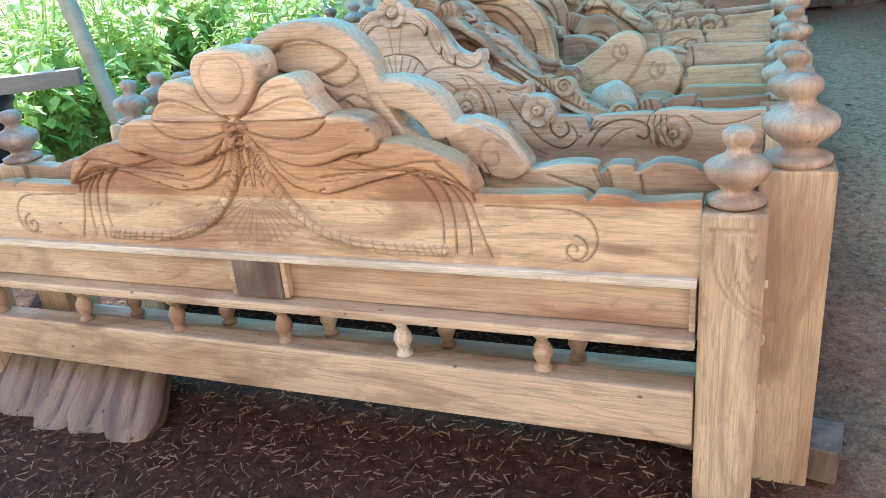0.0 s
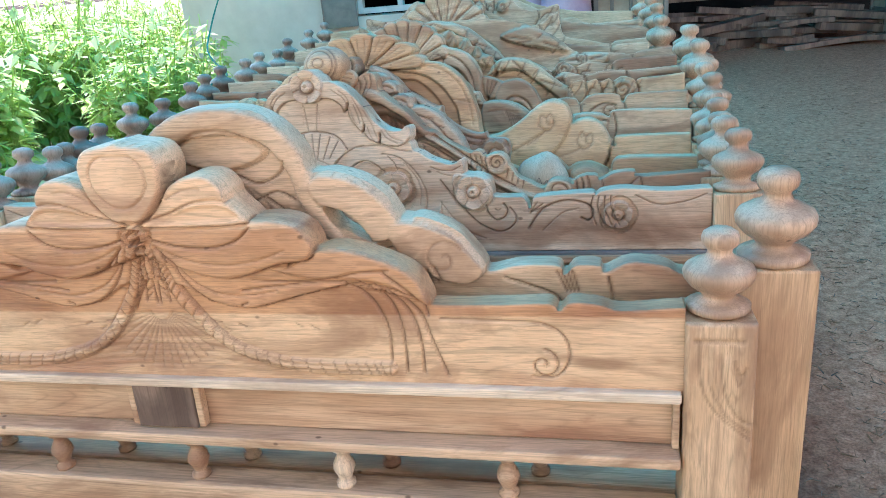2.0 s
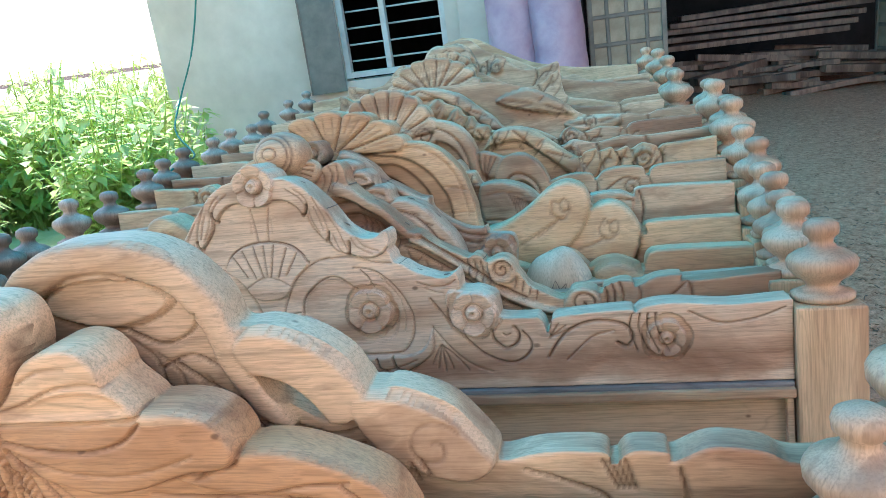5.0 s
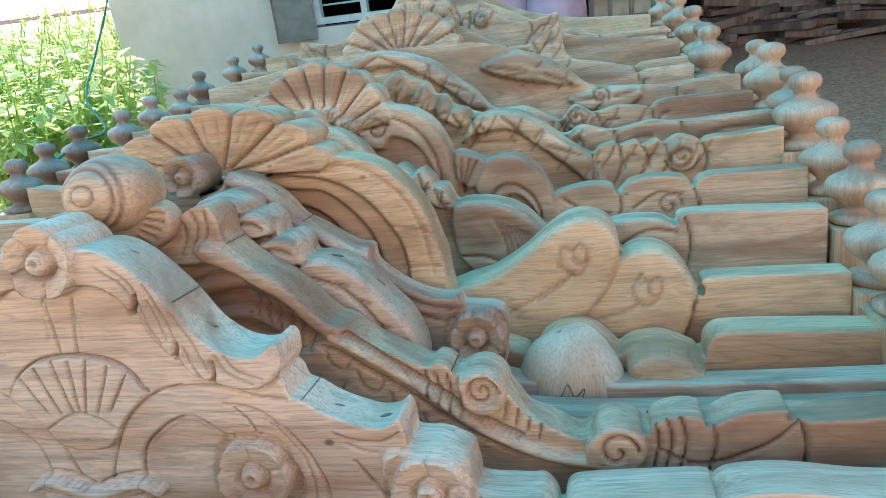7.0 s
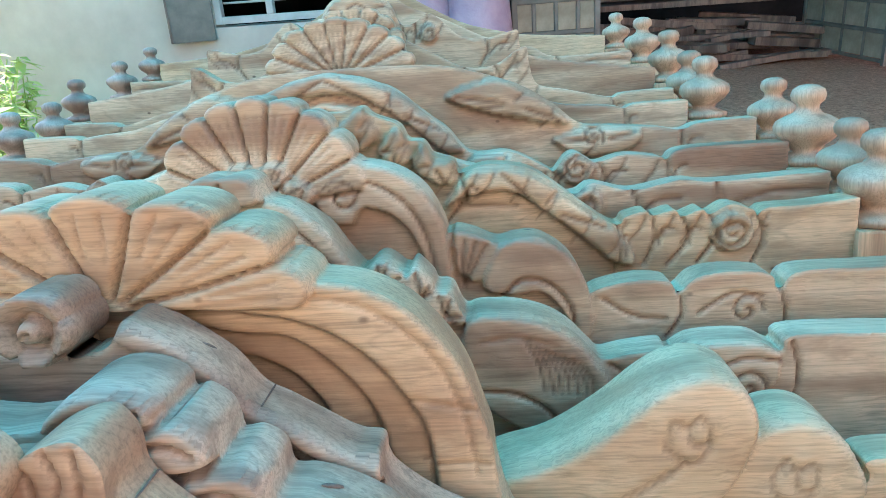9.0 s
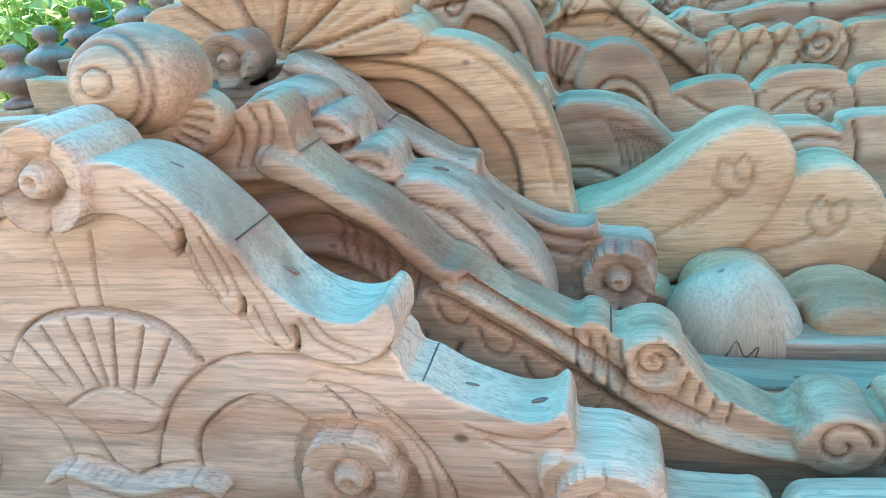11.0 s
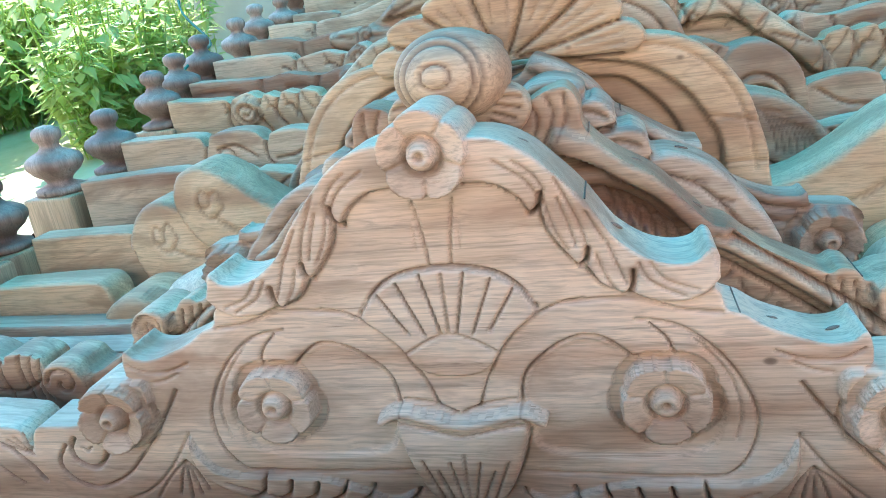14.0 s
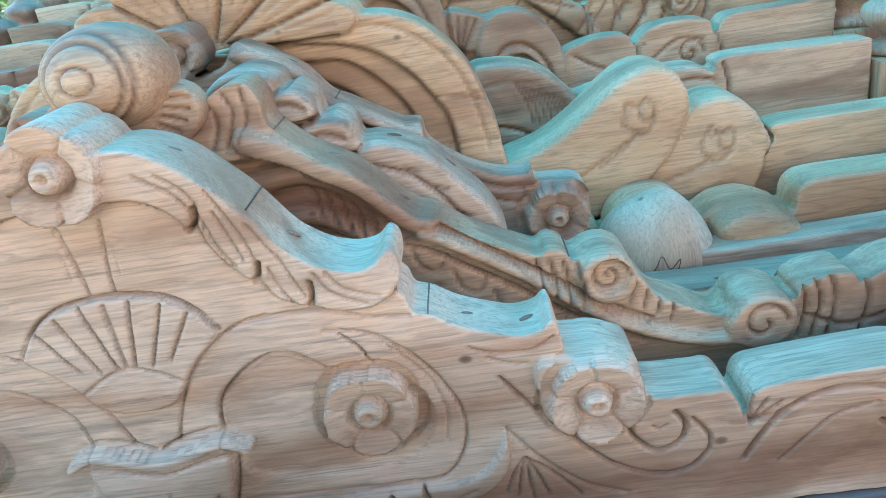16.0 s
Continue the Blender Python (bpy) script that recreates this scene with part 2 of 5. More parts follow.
def place(name, me, parent, m, label=""):
    ob = new(name, me)
    ob.parent = parent
    ob.matrix_basis = m
    return tagged(ob, label)


def thing(name, m, label, category, group="", kind=""):
    ob = new(name)
    ob.empty_display_size = 0.05
    ob.matrix_world = m
    return tagged(ob, label, category, group, kind)


def box(x0, x1, y0, y1, z0, z1, bevel=0.003, jitter=0.0):
    bm = bmesh.new()
    bmesh.ops.create_cube(bm, size=1, matrix=Matrix.Translation(((x0 + x1) / 2, (y0 + y1) / 2, (z0 + z1) / 2)) @ Matrix.Diagonal((x1 - x0, y1 - y0, z1 - z0, 1)))
    if jitter:
        for v in bm.verts:
            v.co += Vector([random.uniform(-jitter, jitter) for _ in range(3)])
    if bevel:
        bmesh.ops.bevel(bm, geom=bm.edges[:], offset=bevel, segments=2, affect="EDGES", profile=0.6)
    return bm


def turned(profile, seg=28, squash=1.0):
    """A lathe-turned piece: (radius, height) from bottom to top."""
    bm = bmesh.new()
    rings = []
    for r, z in profile:
        rings.append([bm.verts.new((max(r, 1e-4) * math.cos(2 * math.pi * k / seg), max(r, 1e-4) * squash * math.sin(2 * math.pi * k / seg), z)) for k in range(seg)])
    for a, b in zip(rings, rings[1:]):
        for k in range(seg):
            bm.faces.new((a[k], a[(k + 1) % seg], b[(k + 1) % seg], b[k]))
    bm.faces.new(rings[0][::-1])
    bm.faces.new(rings[-1])
    return bm


def rounded(pts, n=5):
    """A smooth open curve through the points."""
    P = [Vector((*p, 0)) if len(p) == 2 else Vector(p) for p in pts]
    out = []
    for i in range(len(P) - 1):
        a, b, c, d = P[max(i - 1, 0)], P[i], P[i + 1], P[min(i + 2, len(P) - 1)]
        for k in range(n):
            t = k / n
            out.append(0.5 * (2 * b + (c - a) * t + (2 * a - 5 * b + 4 * c - d) * t * t + (3 * b - a - 3 * c + d) * t ** 3))
    return out + [P[-1]]


def tube(pts, r, seg=8, r1=None):
    bm = bmesh.new()
    P = [Vector(p) for p in pts]
    rings = []
    for i, p in enumerate(P):
        d = (P[min(i + 1, len(P) - 1)] - P[max(i - 1, 0)]).normalized()
        s = d.cross(Vector((0.3, 0.2, 1)) if abs(d.z) < 0.9 else Vector((1, 0, 0))).normalized()
        u = s.cross(d)
        q = r if r1 is None else r + (r1 - r) * i / (len(P) - 1)
        rings.append([bm.verts.new(p + q * (math.cos(2 * math.pi * k / seg) * s + math.sin(2 * math.pi * k / seg) * u)) for k in range(seg)])
    for a, b in zip(rings, rings[1:]):
        for k in range(seg):
            bm.faces.new((a[k], a[(k + 1) % seg], b[(k + 1) % seg], b[k]))
    bm.faces.new(rings[0][::-1])
    bm.faces.new(rings[-1])
    bmesh.ops.recalc_face_normals(bm, faces=bm.faces[:])
    return bm


# ---- wood carving: outlines and relief worked on a fine grid, then cut out of a thick board ----
def flat(pts, n=5, close=False):
    P = [tuple(p) for p in pts]
    if close:
        P = P[-2:] + P + P[:3]
        q = np.array([(v.x, v.y) for v in rounded(P, n)])
        return q[2 * n:-2 * n]
    return np.array([(v.x, v.y) for v in rounded(P, n)])


def away(X, Y, L, closed=False):
    """Distance to a run of points, the share of its length there, and whether inside it (closed)."""
    best, share, inside = np.full(X.shape, 9.0), np.zeros(X.shape), np.zeros(X.shape, bool)
    n = len(L) if closed else len(L) - 1
    for i in range(n):
        (ax, ay), (bx, by) = L[i], L[(i + 1) % len(L)]
        dx, dy = bx - ax, by - ay
        k = np.clip(((X - ax) * dx + (Y - ay) * dy) / (dx * dx + dy * dy + 1e-12), 0, 1)
        d = np.hypot(X - ax - k * dx, Y - ay - k * dy)
        near = d < best
        best = np.where(near, d, best)
        share = np.where(near, (i + k) / n, share)
        if closed:
            inside ^= ((ay > Y) != (by > Y)) & (X < (bx - ax) * (Y - ay) / (by - ay + 1e-12) + ax)
    return best, share, inside


class Carving:
    def __init__(self, half, low, high, step, mirrored=True):
        nu, nv = int(2 * half / step) + 1, int((high - low) / step) + 1
        self.U, self.V = np.meshgrid(np.linspace(-half, half, nu), np.linspace(low, high, nv))
        self.X = np.abs(self.U) if mirrored else self.U
        self.step = step
        self.S, self.H, self.L = np.full(self.U.shape, 9.0), np.zeros(self.U.shape), np.zeros(self.U.shape)

    def lay(self, sd, h, edge, over, cut=True, dome=0.0):
        m = np.clip(-sd / (0.6 * edge), 0, 1)
        hh = h * (0.66 + 0.34 * np.sqrt(1 - (1 - m) ** 2)) + dome * 0.4 * np.clip(-sd / 0.05, 0, 1)
        self.H = np.where(sd < 0, hh if over else np.maximum(self.H, hh), self.H)
        if cut:
            self.S = np.minimum(self.S, sd)

    def shape(self, pts, h=0.0, edge=0.014, over=False, smooth=True, cut=True, dome=0.0):
        L = flat(pts, 5, True) if smooth else np.array(pts, float)
        d, _, ins = away(self.X, self.V, L, True)
        self.lay(np.where(ins, -d, d), h, edge, over, cut, dome)
        return self

    def board(self, top, low, h=0.0, end=None):
        """The board below a top line that runs from the middle outwards."""
        L = [(v.x, v.y) for v in rounded(top, 5)]
        end = end or L[-1][0]
        return self.shape([(-0.06, L[0][1])] + L + [(end, low), (-0.06, low)], h, 0.006, smooth=False)

    def band(self, pts, w0, w1, h, over=False, cut=False, hollow=False):
        d, t, _ = away(self.X, self.V, flat(pts))
        w = w0 + (w1 - w0) * t
        q = np.clip(d / w, 0, 1)
        hh = h * (0.58 + 0.42 * (q * q if hollow else np.sqrt(1 - q * q)))
        self.H = np.where(d < w, hh if over else np.maximum(self.H, hh), self.H)
        if cut:
            self.S = np.minimum(self.S, d - w)
        return self

    def groove(self, pts, w=0.0035, depth=0.006, smooth=True, stain_shade=1.0):
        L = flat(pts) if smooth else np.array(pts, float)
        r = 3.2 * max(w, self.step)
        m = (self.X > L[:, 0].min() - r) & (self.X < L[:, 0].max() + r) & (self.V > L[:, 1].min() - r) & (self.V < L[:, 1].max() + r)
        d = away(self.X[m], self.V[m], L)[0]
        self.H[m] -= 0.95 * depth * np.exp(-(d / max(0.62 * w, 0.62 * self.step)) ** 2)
        # dark mask along the cut: shade and stain put into the colour
        self.L[m] = np.maximum(self.L[m], stain_shade * np.exp(-(d / max(0.55 * w, 0.55 * self.step)) ** 2) * min(1.0, depth / 0.005))
        return self

    def ridge(self, pts, w0, w1, base, h):
        """A rounded rib that stands h over a level of its own, also inside a hollow."""
        d, t, _ = away(self.X, self.V, flat(pts))
        w = w0 + (w1 - w0) * t
        q = np.clip(d / w, 0, 1)
        self.H = np.where(d < w, base + h * np.sqrt(1 - q * q), self.H)
        return self

    def hollow(self, pts, depth, slope=0.012):
        d, _, ins = away(self.X, self.V, flat(pts, 5, True), True)
        self.H = np.where(ins, np.minimum(self.H, self.H - depth * np.clip(d / slope, 0, 1) ** 0.7), self.H)
        return self

    def scallop(self, c, r, a0, a1, n, h, squash=1.0, dent=0.16, bend=0.10, inner=0.12):
        """A fan of flat rounded lobes parted by deep cuts, each scored with two finer lines."""
        dx, dy = self.X - c[0], (self.V - c[1]) / squash
        rr, a = np.hypot(dx, dy), np.degrees(np.arctan2(dy, dx))
        f = np.clip((a - a0) / (a1 - a0) * n, 0, n)
        lobe = np.sqrt(np.clip(1 - (2 * (f % 1.0) - 1) ** 2, 0, 1))
        sd = np.maximum(rr - r * (1 - dent + dent * lobe), np.maximum(a0 - a, a - a1) / 57.3 * np.maximum(rr, 0.02))
        m = np.clip(-sd / 0.008, 0, 1)
        hh = h * (0.80 + 0.20 * np.sqrt(1 - (1 - m) ** 2)) * (0.72 + 0.28 * np.minimum(rr / r, 1)) - 0.006 * (1 - lobe) ** 2
        self.H = np.where(sd < 0, hh, self.H)
        self.S = np.minimum(self.S, sd)
        for k in range(n + 1):
            for j, (r0, r1, w, dp) in enumerate(((inner, 1 - dent, .0026, .010), (.45, .84, .0010, .0022), (.52, .86, .0010, .0022))):
                t = radians(a0 + (a1 - a0) * (k + (0, .34, .67)[j]) / n)
                if t > radians(max(a1, 90)) or t > 1.62:
                    continue
                self.groove([(c[0] + r * q * math.cos(t + bend * (q - r1)), c[1] + squash * r * q * math.sin(t + bend * (q - r1))) for q in (r0, (r0 + r1) / 2, r1)], w, dp)
        return self

    def flower(self, c, r, n=5, h=0.02, turn=0.0, cut=False):
        dx, dy = self.X - c[0], self.V - c[1]
        rr, a = np.hypot(dx, dy), np.arctan2(dy, dx) + turn
        lobe = np.abs(np.cos(a * n / 2))
        sd = rr - r * (0.86 + 0.14 * np.sqrt(lobe))
        cup = np.clip(rr / r, 0, 1)
        hh = h * (0.40 + 0.60 * cup ** 1.5) - 0.30 * h * np.exp(-(lobe * cup * r / 0.0035) ** 2) * cup
        core = rr < 0.36 * r
        hh = np.where(core, h * (0.65 + 0.55 * np.sqrt(np.clip(1 - (rr / (0.36 * r)) ** 2, 0, 1))), hh)
        hh = hh - 0.011 * np.exp(-(rr / (0.09 * r)) ** 2) - 0.007 * np.exp(-((rr - 0.38 * r) / 0.003) ** 2)
        ring = (sd > 0) & (sd < 0.010)
        self.H = np.where(sd < 0, hh, np.where(ring & (not cut), self.H - 0.006, self.H))
        if cut:
            self.S = np.minimum(self.S, sd)
        return self

    def spiral(self, c, r, turns=1.6, w=0.003, depth=0.007, start=0.0, sense=1):
        return self.groove([(c[0] + r * (1 - 0.85 * k / 24) * math.cos(start + sense * turns * 2 * math.pi * k / 24),
                             c[1] + r * (1 - 0.85 * k / 24) * math.sin(start + sense * turns * 2 * math.pi * k / 24)) for k in range(25)], w, depth)

    def rays(self, c, r0, r1, a0, a1, n, w=0.0022, depth=0.005, bend=0.0):
        for k in range(n):
            a = radians(a0 + (a1 - a0) * k / max(n - 1, 1))
            self.groove([(c[0] + r * math.cos(a + bend * (r - r0) * 9), c[1] + r * math.sin(a + bend * (r - r0) * 9)) for r in (r0, (r0 + r1) / 2, r1)], w, depth)
        return self

    def hole(self, pts):
        d, _, ins = away(self.X, self.V, flat(pts, 5, True), True)
        self.S = np.maximum(self.S, np.where(ins, d, -d))
        return self

    def cut_out(self, name, thick, mat, parent, label="", round_edge=0.0026, seed=0):
        S, U, V = self.S, self.U.copy(), self.V.copy()
        m = np.clip(-S / round_edge, 0, 1)
        rnd = np.random.RandomState(seed)
        wob = sum(a * np.sin(U * f + rnd.rand() * 6) * np.sin(V * g + rnd.rand() * 6) for a, f, g in ((0.0012, 23, 31), (0.0007, 71, 57), (0.0005, 160, 140)))
        Y = -(self.H + wob - round_edge * 0.9 * (1 - np.sqrt(1 - (1 - m) ** 2)))
        st = U[0, 1] - U[0, 0]
        gv, gu = np.gradient(S, st)
        gl = np.maximum(np.hypot(gu, gv), 0.5)
        out = (S > 0) & (S < 2 * st)
        U, V = np.where(out, U - S * gu / gl ** 2, U), np.where(out, V - S * gv / gl ** 2, V)
        ins = S < 0
        cell = (ins[:-1, :-1].astype(int) + ins[1:, :-1] + ins[:-1, 1:] + ins[1:, 1:]) > 0
        near = np.maximum.reduce([S[:-1, :-1], S[1:, :-1], S[:-1, 1:], S[1:, 1:]]) < 2 * st
        j, i = np.nonzero(cell & near)
        nu = U.shape[1]
        a = j * nu + i
        quad = np.stack([a, a + 1, a + 1 + nu, a + nu], 1)
        used, inv = np.unique(quad, return_inverse=True)
        quad = inv.reshape(-1, 4)
        co = np.stack([U.ravel()[used], Y.ravel()[used], V.ravel()[used]], 1)
        n = len(co)
        back = co.copy()
        back[:, 1] = thick
        on, k = cell & near, 6      # the plain back takes larger faces
        nb, mb = on.shape[0] // k, on.shape[1] // k
        whole = on[:nb * k, :mb * k].reshape(nb, k, mb, k).all((1, 3))
        rest = on.copy()
        rest[:nb * k, :mb * k] &= ~np.repeat(np.repeat(whole, k, 0), k, 1)
        bj, bi = np.nonzero(whole)
        rj, ri = np.nonzero(rest)
        big = bj * k * nu + bi * k
        small = rj * nu + ri
        rear = np.searchsorted(used, np.concatenate([np.stack([big, big + k, big + k + k * nu, big + k * nu], 1), np.stack([small, small + 1, small + 1 + nu, small + nu], 1)]))
        e = np.concatenate([quad[:, [k, (k + 1) % 4]] for k in range(4)])
        key = np.minimum(e[:, 0], e[:, 1]) * n + np.maximum(e[:, 0], e[:, 1])
        _, first, count = np.unique(key, return_index=True, return_counts=True)
        rim = e[first[count == 1]]
        rv, ri = np.unique(rim, return_inverse=True)
        ri, k = ri.reshape(-1, 2) + 2 * n, len(rv)
        side = np.stack([ri[:, 1], ri[:, 0], ri[:, 0] + k, ri[:, 1] + k], 1)
        faces = np.concatenate([quad, rear[:, ::-1] + n, side])
        verts = np.concatenate([co, back, co[rv], back[rv]])
        me = bpy.data.meshes.new(name)
        me.from_pydata(verts.tolist(), [], faces.tolist())
        me.polygons.foreach_set("use_smooth", np.concatenate([np.ones(len(quad), bool), np.zeros(len(rear), bool), np.ones(len(side), bool)]))
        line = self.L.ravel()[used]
        me.attributes.new("cut_stain_shade", "FLOAT", "POINT").data.foreach_set("value", np.concatenate([line, 0 * line, 0 * rv, 0 * rv]).astype(np.float32))
        me.materials.append(mat)
        me.validate()
        me.update()
        ob = new(name, me)
        ob.parent = parent
        return tagged(ob, label)


# ---- setting ----
def ground_height(x, y):
    return 0.012 * math.sin(3.1 * x + 1.0) * math.sin(2.3 * y) + 0.02 * noise.noise((x * 1.7, y * 1.7, 0.3)) + 0.008 * noise.noise((x * 9, y * 9, 2.0))


def build_ground():
    bm = bmesh.new()
    xs = [-400, -120, -40, -16, -9, -6] + [-4.5 + 0.06 * k for k in range(160)] + [6, 8, 12, 25, 60, 200, 400]
    ys = [-400, -100, -30, -12, -6, -4] + [-3 + 0.06 * k for k in range(120)] + [5, 6, 8, 12, 25, 60, 200, 400]
    rows = [[bm.verts.new((x, y, ground_height(x, y) - 0.012)) for x in xs] for y in ys]
    for a, b in zip(rows, rows[1:]):
        for k in range(len(xs) - 1):
            bm.faces.new((a[k], a[k + 1], b[k + 1], b[k]))
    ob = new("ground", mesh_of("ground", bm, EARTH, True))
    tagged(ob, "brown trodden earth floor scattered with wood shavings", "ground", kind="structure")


def scatter(name, label, spots, size, mat, seed):
    """Loose slivers of wood lying on the earth."""
    rnd = random.Random(seed)
    vs, fs = [], []
    for x0, x1, y0, y1, n in spots:
        for _ in range(n):
            x, y = rnd.uniform(x0, x1), rnd.uniform(y0, y1)
            ln, wd, th = size * rnd.uniform(0.3, 1.6), size * rnd.uniform(0.06, 0.2), 0.002
            a, tl = rnd.uniform(0, 6.28), rnd.uniform(-0.25, 0.25)
            c, s = math.cos(a), math.sin(a)
            z = ground_height(x, y) - 0.008 + abs(tl) * ln * 0.5
            k = len(vs)
            for u, v, w in ((-1, -1, 0), (1, -0.5, 0), (1, 0.6, 0), (-1, 1, 0), (-1, -1, 1), (1, -0.5, 1), (1, 0.6, 1), (-1, 1, 1)):
                du, dv = u * ln / 2, v * wd / 2
                vs.append((x + du * c - dv * s, y + du * s + dv * c, z + du * tl + w * th + 0.25 * wd * (v > 0)))
            fs += [(k + 4, k + 5, k + 6, k + 7), (k, k + 1, k + 5, k + 4), (k + 1, k + 2, k + 6, k + 5), (k + 2, k + 3, k + 7, k + 6), (k + 3, k, k + 4, k + 7)]
    me = bpy.data.meshes.new(name)
    me.from_pydata(vs, [], fs)
    me.materials.append(mat)
    tagged(new(name, me), label, "shavings", kind="stuff")


build_ground()

WALL_Y = 5.5


def build_house():
    # wall with a real window opening, left end at x = -3.25, right end beside the gateway
    x0, x1, wx0, wx1, wz0, wz1, top = -3.25, 0.55, -1.5, -0.55, 0.70, 1.75, 4.2
    y0, y1 = WALL_Y, WALL_Y + 0.22
    bm = bmesh.new()
    for b in ((x0, wx0, 0, top), (wx1, x1, 0, top), (wx0, wx1, 0, wz0), (wx0, wx1, wz1, top)):
        bmesh.ops.create_cube(bm, size=1, matrix=Matrix.Translation(((b[0] + b[1]) / 2, (y0 + y1) / 2, (b[2] + b[3]) / 2 - 0.02)) @ Matrix.Diagonal((b[1] - b[0], y1 - y0, b[3] - b[2] + 0.0, 1)))
    bmesh.ops.remove_doubles(bm, verts=bm.verts, dist=1e-4)
    ob = new("wall_north", mesh_of("wall_north", bm, PLASTER))
    tagged(ob, "beige plastered house wall with a barred window", "wall", kind="structure")
    ob = new("wall_west", mesh_of("wall_west", box(x0, x0 + 0.22, y1, y1 + 4, -0.02, top, 0), PLASTER))
    tagged(ob, "beige plastered side wall of the house", "wall", kind="structure")
    ob = new("wall_back", mesh_of("wall_back", box(x0, 9, y1 + 4, y1 + 4.2, -0.02, top, 0), ROOM_SHADE))
    tagged(ob, "rear wall inside the store, coloured near-black for shade", "wall", kind="structure")
    ob = new("ceiling", mesh_of("ceiling", box(x0 - 0.05, 9, y0 - 0.04, y1 + 4.4, top, top + 0.15, 0), ROOM_SHADE))
    tagged(ob, "flat roof over house and store, coloured near-black for shade", "ceiling", kind="structure")
    ob = new("wall_east", mesh_of("wall_east", box(8.8, 9, y0, y1 + 4, -0.02, top, 0), ROOM_SHADE))
    tagged(ob, "side wall of the store, coloured near-black for shade", "wall", kind="structure")
    ob = new("wall_inner", mesh_of("wall_inner", box(x1 - 0.15, x1, y1, y1 + 4, -0.02, top, 0), ROOM_SHADE))
    tagged(ob, "partition wall beside the store, coloured near-black for shade", "wall", kind="structure")
    w = thing("window_1", pose(0, y0, 0), "white-barred window with an open grey sheet shutter", "window", kind="structure")
    for a, b, c, d in ((wx0, wx0 + 0.05, wz0, wz1), (wx1 - 0.05, wx1, wz0, wz1), (wx0 + 0.38, wx0 + 0.43, wz0 + 0.05, wz1 - 0.05), (wx0 + 0.05, wx1 - 0.05, wz0, wz0 + 0.05), (wx0 + 0.05, wx1 - 0.05, wz1 - 0.05, wz1)):
        part("frame", box(a, b, 0.02, 0.09, c, d, 0.004), IRON, w)
    for k in range(7):
        z = wz0 + 0.14 + 0.14 * k
        part("bar", tube([(wx0 + 0.05, 0.11, z), (wx1 - 0.05, 0.11, z)], 0.008, 6), IRON, w)
    sh = part("shutter", box(-0.30, 0, -0.012, 0.012, wz0 - 0.1, wz1 + 0.05, 0.003), STEEL, w, "open grey sheet-metal shutter", m=pose(wx0, -0.02, 0, 0, 0, 14))
    part("edge", box(-0.315, -0.30, -0.02, 0.02, wz0 - 0.1, wz1 + 0.05, 0.003), BROWN, sh)
    ob = new("pillar", mesh_of("pillar", box(-0.42, -0.10, y0 - 0.10, y0 - 0.004, -0.02, top - 0.01, 0.01), PLASTER))
    tagged(ob, "whitewashed plaster pillar on the house wall", "pillar", kind="structure")


build_house()
# unseen wall, added as a warm reflector for the panel fronts
tagged(new("wall_south", mesh_of("wall_south", box(-7, 9, -4.7, -4.5, -0.05, 5.0, 0), BOUNCE_WALL)), "unseen cream wall added to bounce warm light on the row", "wall", kind="structure")


def awning():
    """Unseen sagging sheet of blue plastic, added to shade the row and tint tops."""
    bm = bmesh.new()
    xs, ys = [-2.5 + 0.35 * k for k in range(13)], [-0.25 + 0.3 * k for k in range(18)]
    rows = [[bm.verts.new((x, y, 2.85 + 0.10 * y + 0.05 * math.sin(2.1 * x) * math.sin(1.7 * y))) for x in xs] for y in ys]
    for a, c in zip(rows, rows[1:]):
        for k in range(len(xs) - 1):
            bm.faces.new((a[k], a[k + 1], c[k + 1], c[k]))
    tagged(new("awning", mesh_of("awning", bm, TARP, True)), "unseen blue plastic awning added over the row for tint and shade", "awning", kind="structure")


awning()
# unseen sheet, added to keep sun and blue light off the yard
tagged(new("roof", mesh_of("roof", box(1.35, 4.8, 1.2, 5.45, 3.55, 3.58, 0), YARD_BLOCK)), "unseen brown sheet added over the yard to block light", "roof", kind="structure")
tagged(new("wall_yard", mesh_of("wall_yard", box(8.8, 9, -4.5, 5.0, -0.05, 3.2, 0), PLASTER)), "beige plastered side wall of the yard", "wall", kind="structure")


def gate(x, y, turn, w, label):
    g = thing("metal_gate", pose(x, y, 0.02, 0, 0, turn), label, "gate", "yard gate leaves")
    part("sheet", box(0.03, w - 0.03, 0.004, 0.010, 0.05, 2.1, 0), STEEL, g)
    for a, b in ((0, 0.04), (w - 0.04, w)):
        part("stile", box(a, b, -0.02, 0.02, 0, 2.15, 0.004), STEEL, g)
    for k in range(10):
        part("crossbar", box(0.04, w - 0.04, -0.014, 0.003, 0.02 + 0.22 * k, 0.045 + 0.22 * k, 0.003), STEEL, g)
    for k in range(1, 4):
        part("upright", box(w * k / 4 - 0.012, w * k / 4 + 0.012, -0.012, 0.002, 0.045, 2.02, 0.003), STEEL, g)
    me = mesh_of("plate", box(-w / 8 + 0.016, w / 8 - 0.016, -0.003, 0.003, -0.092, 0.092, 0.002), PLATE)
    for k in range(9):
        for j in range(4):
            place("plate", me, g, Matrix.Translation((w * (j + .5) / 4, -0.001, 0.143 + 0.22 * k)))
            place("plate", me, g, Matrix.Translation((w * (j + .5) / 4, 0.015, 0.143 + 0.22 * k)))
    return g


gate(0.62, WALL_Y - 0.05, 5, 0.62, "open grey welded sheet-metal gate leaf by the wall")
gate(3.33, WALL_Y + 1.7, -82, 1.2, "open grey welded sheet-metal gate leaf in the yard")


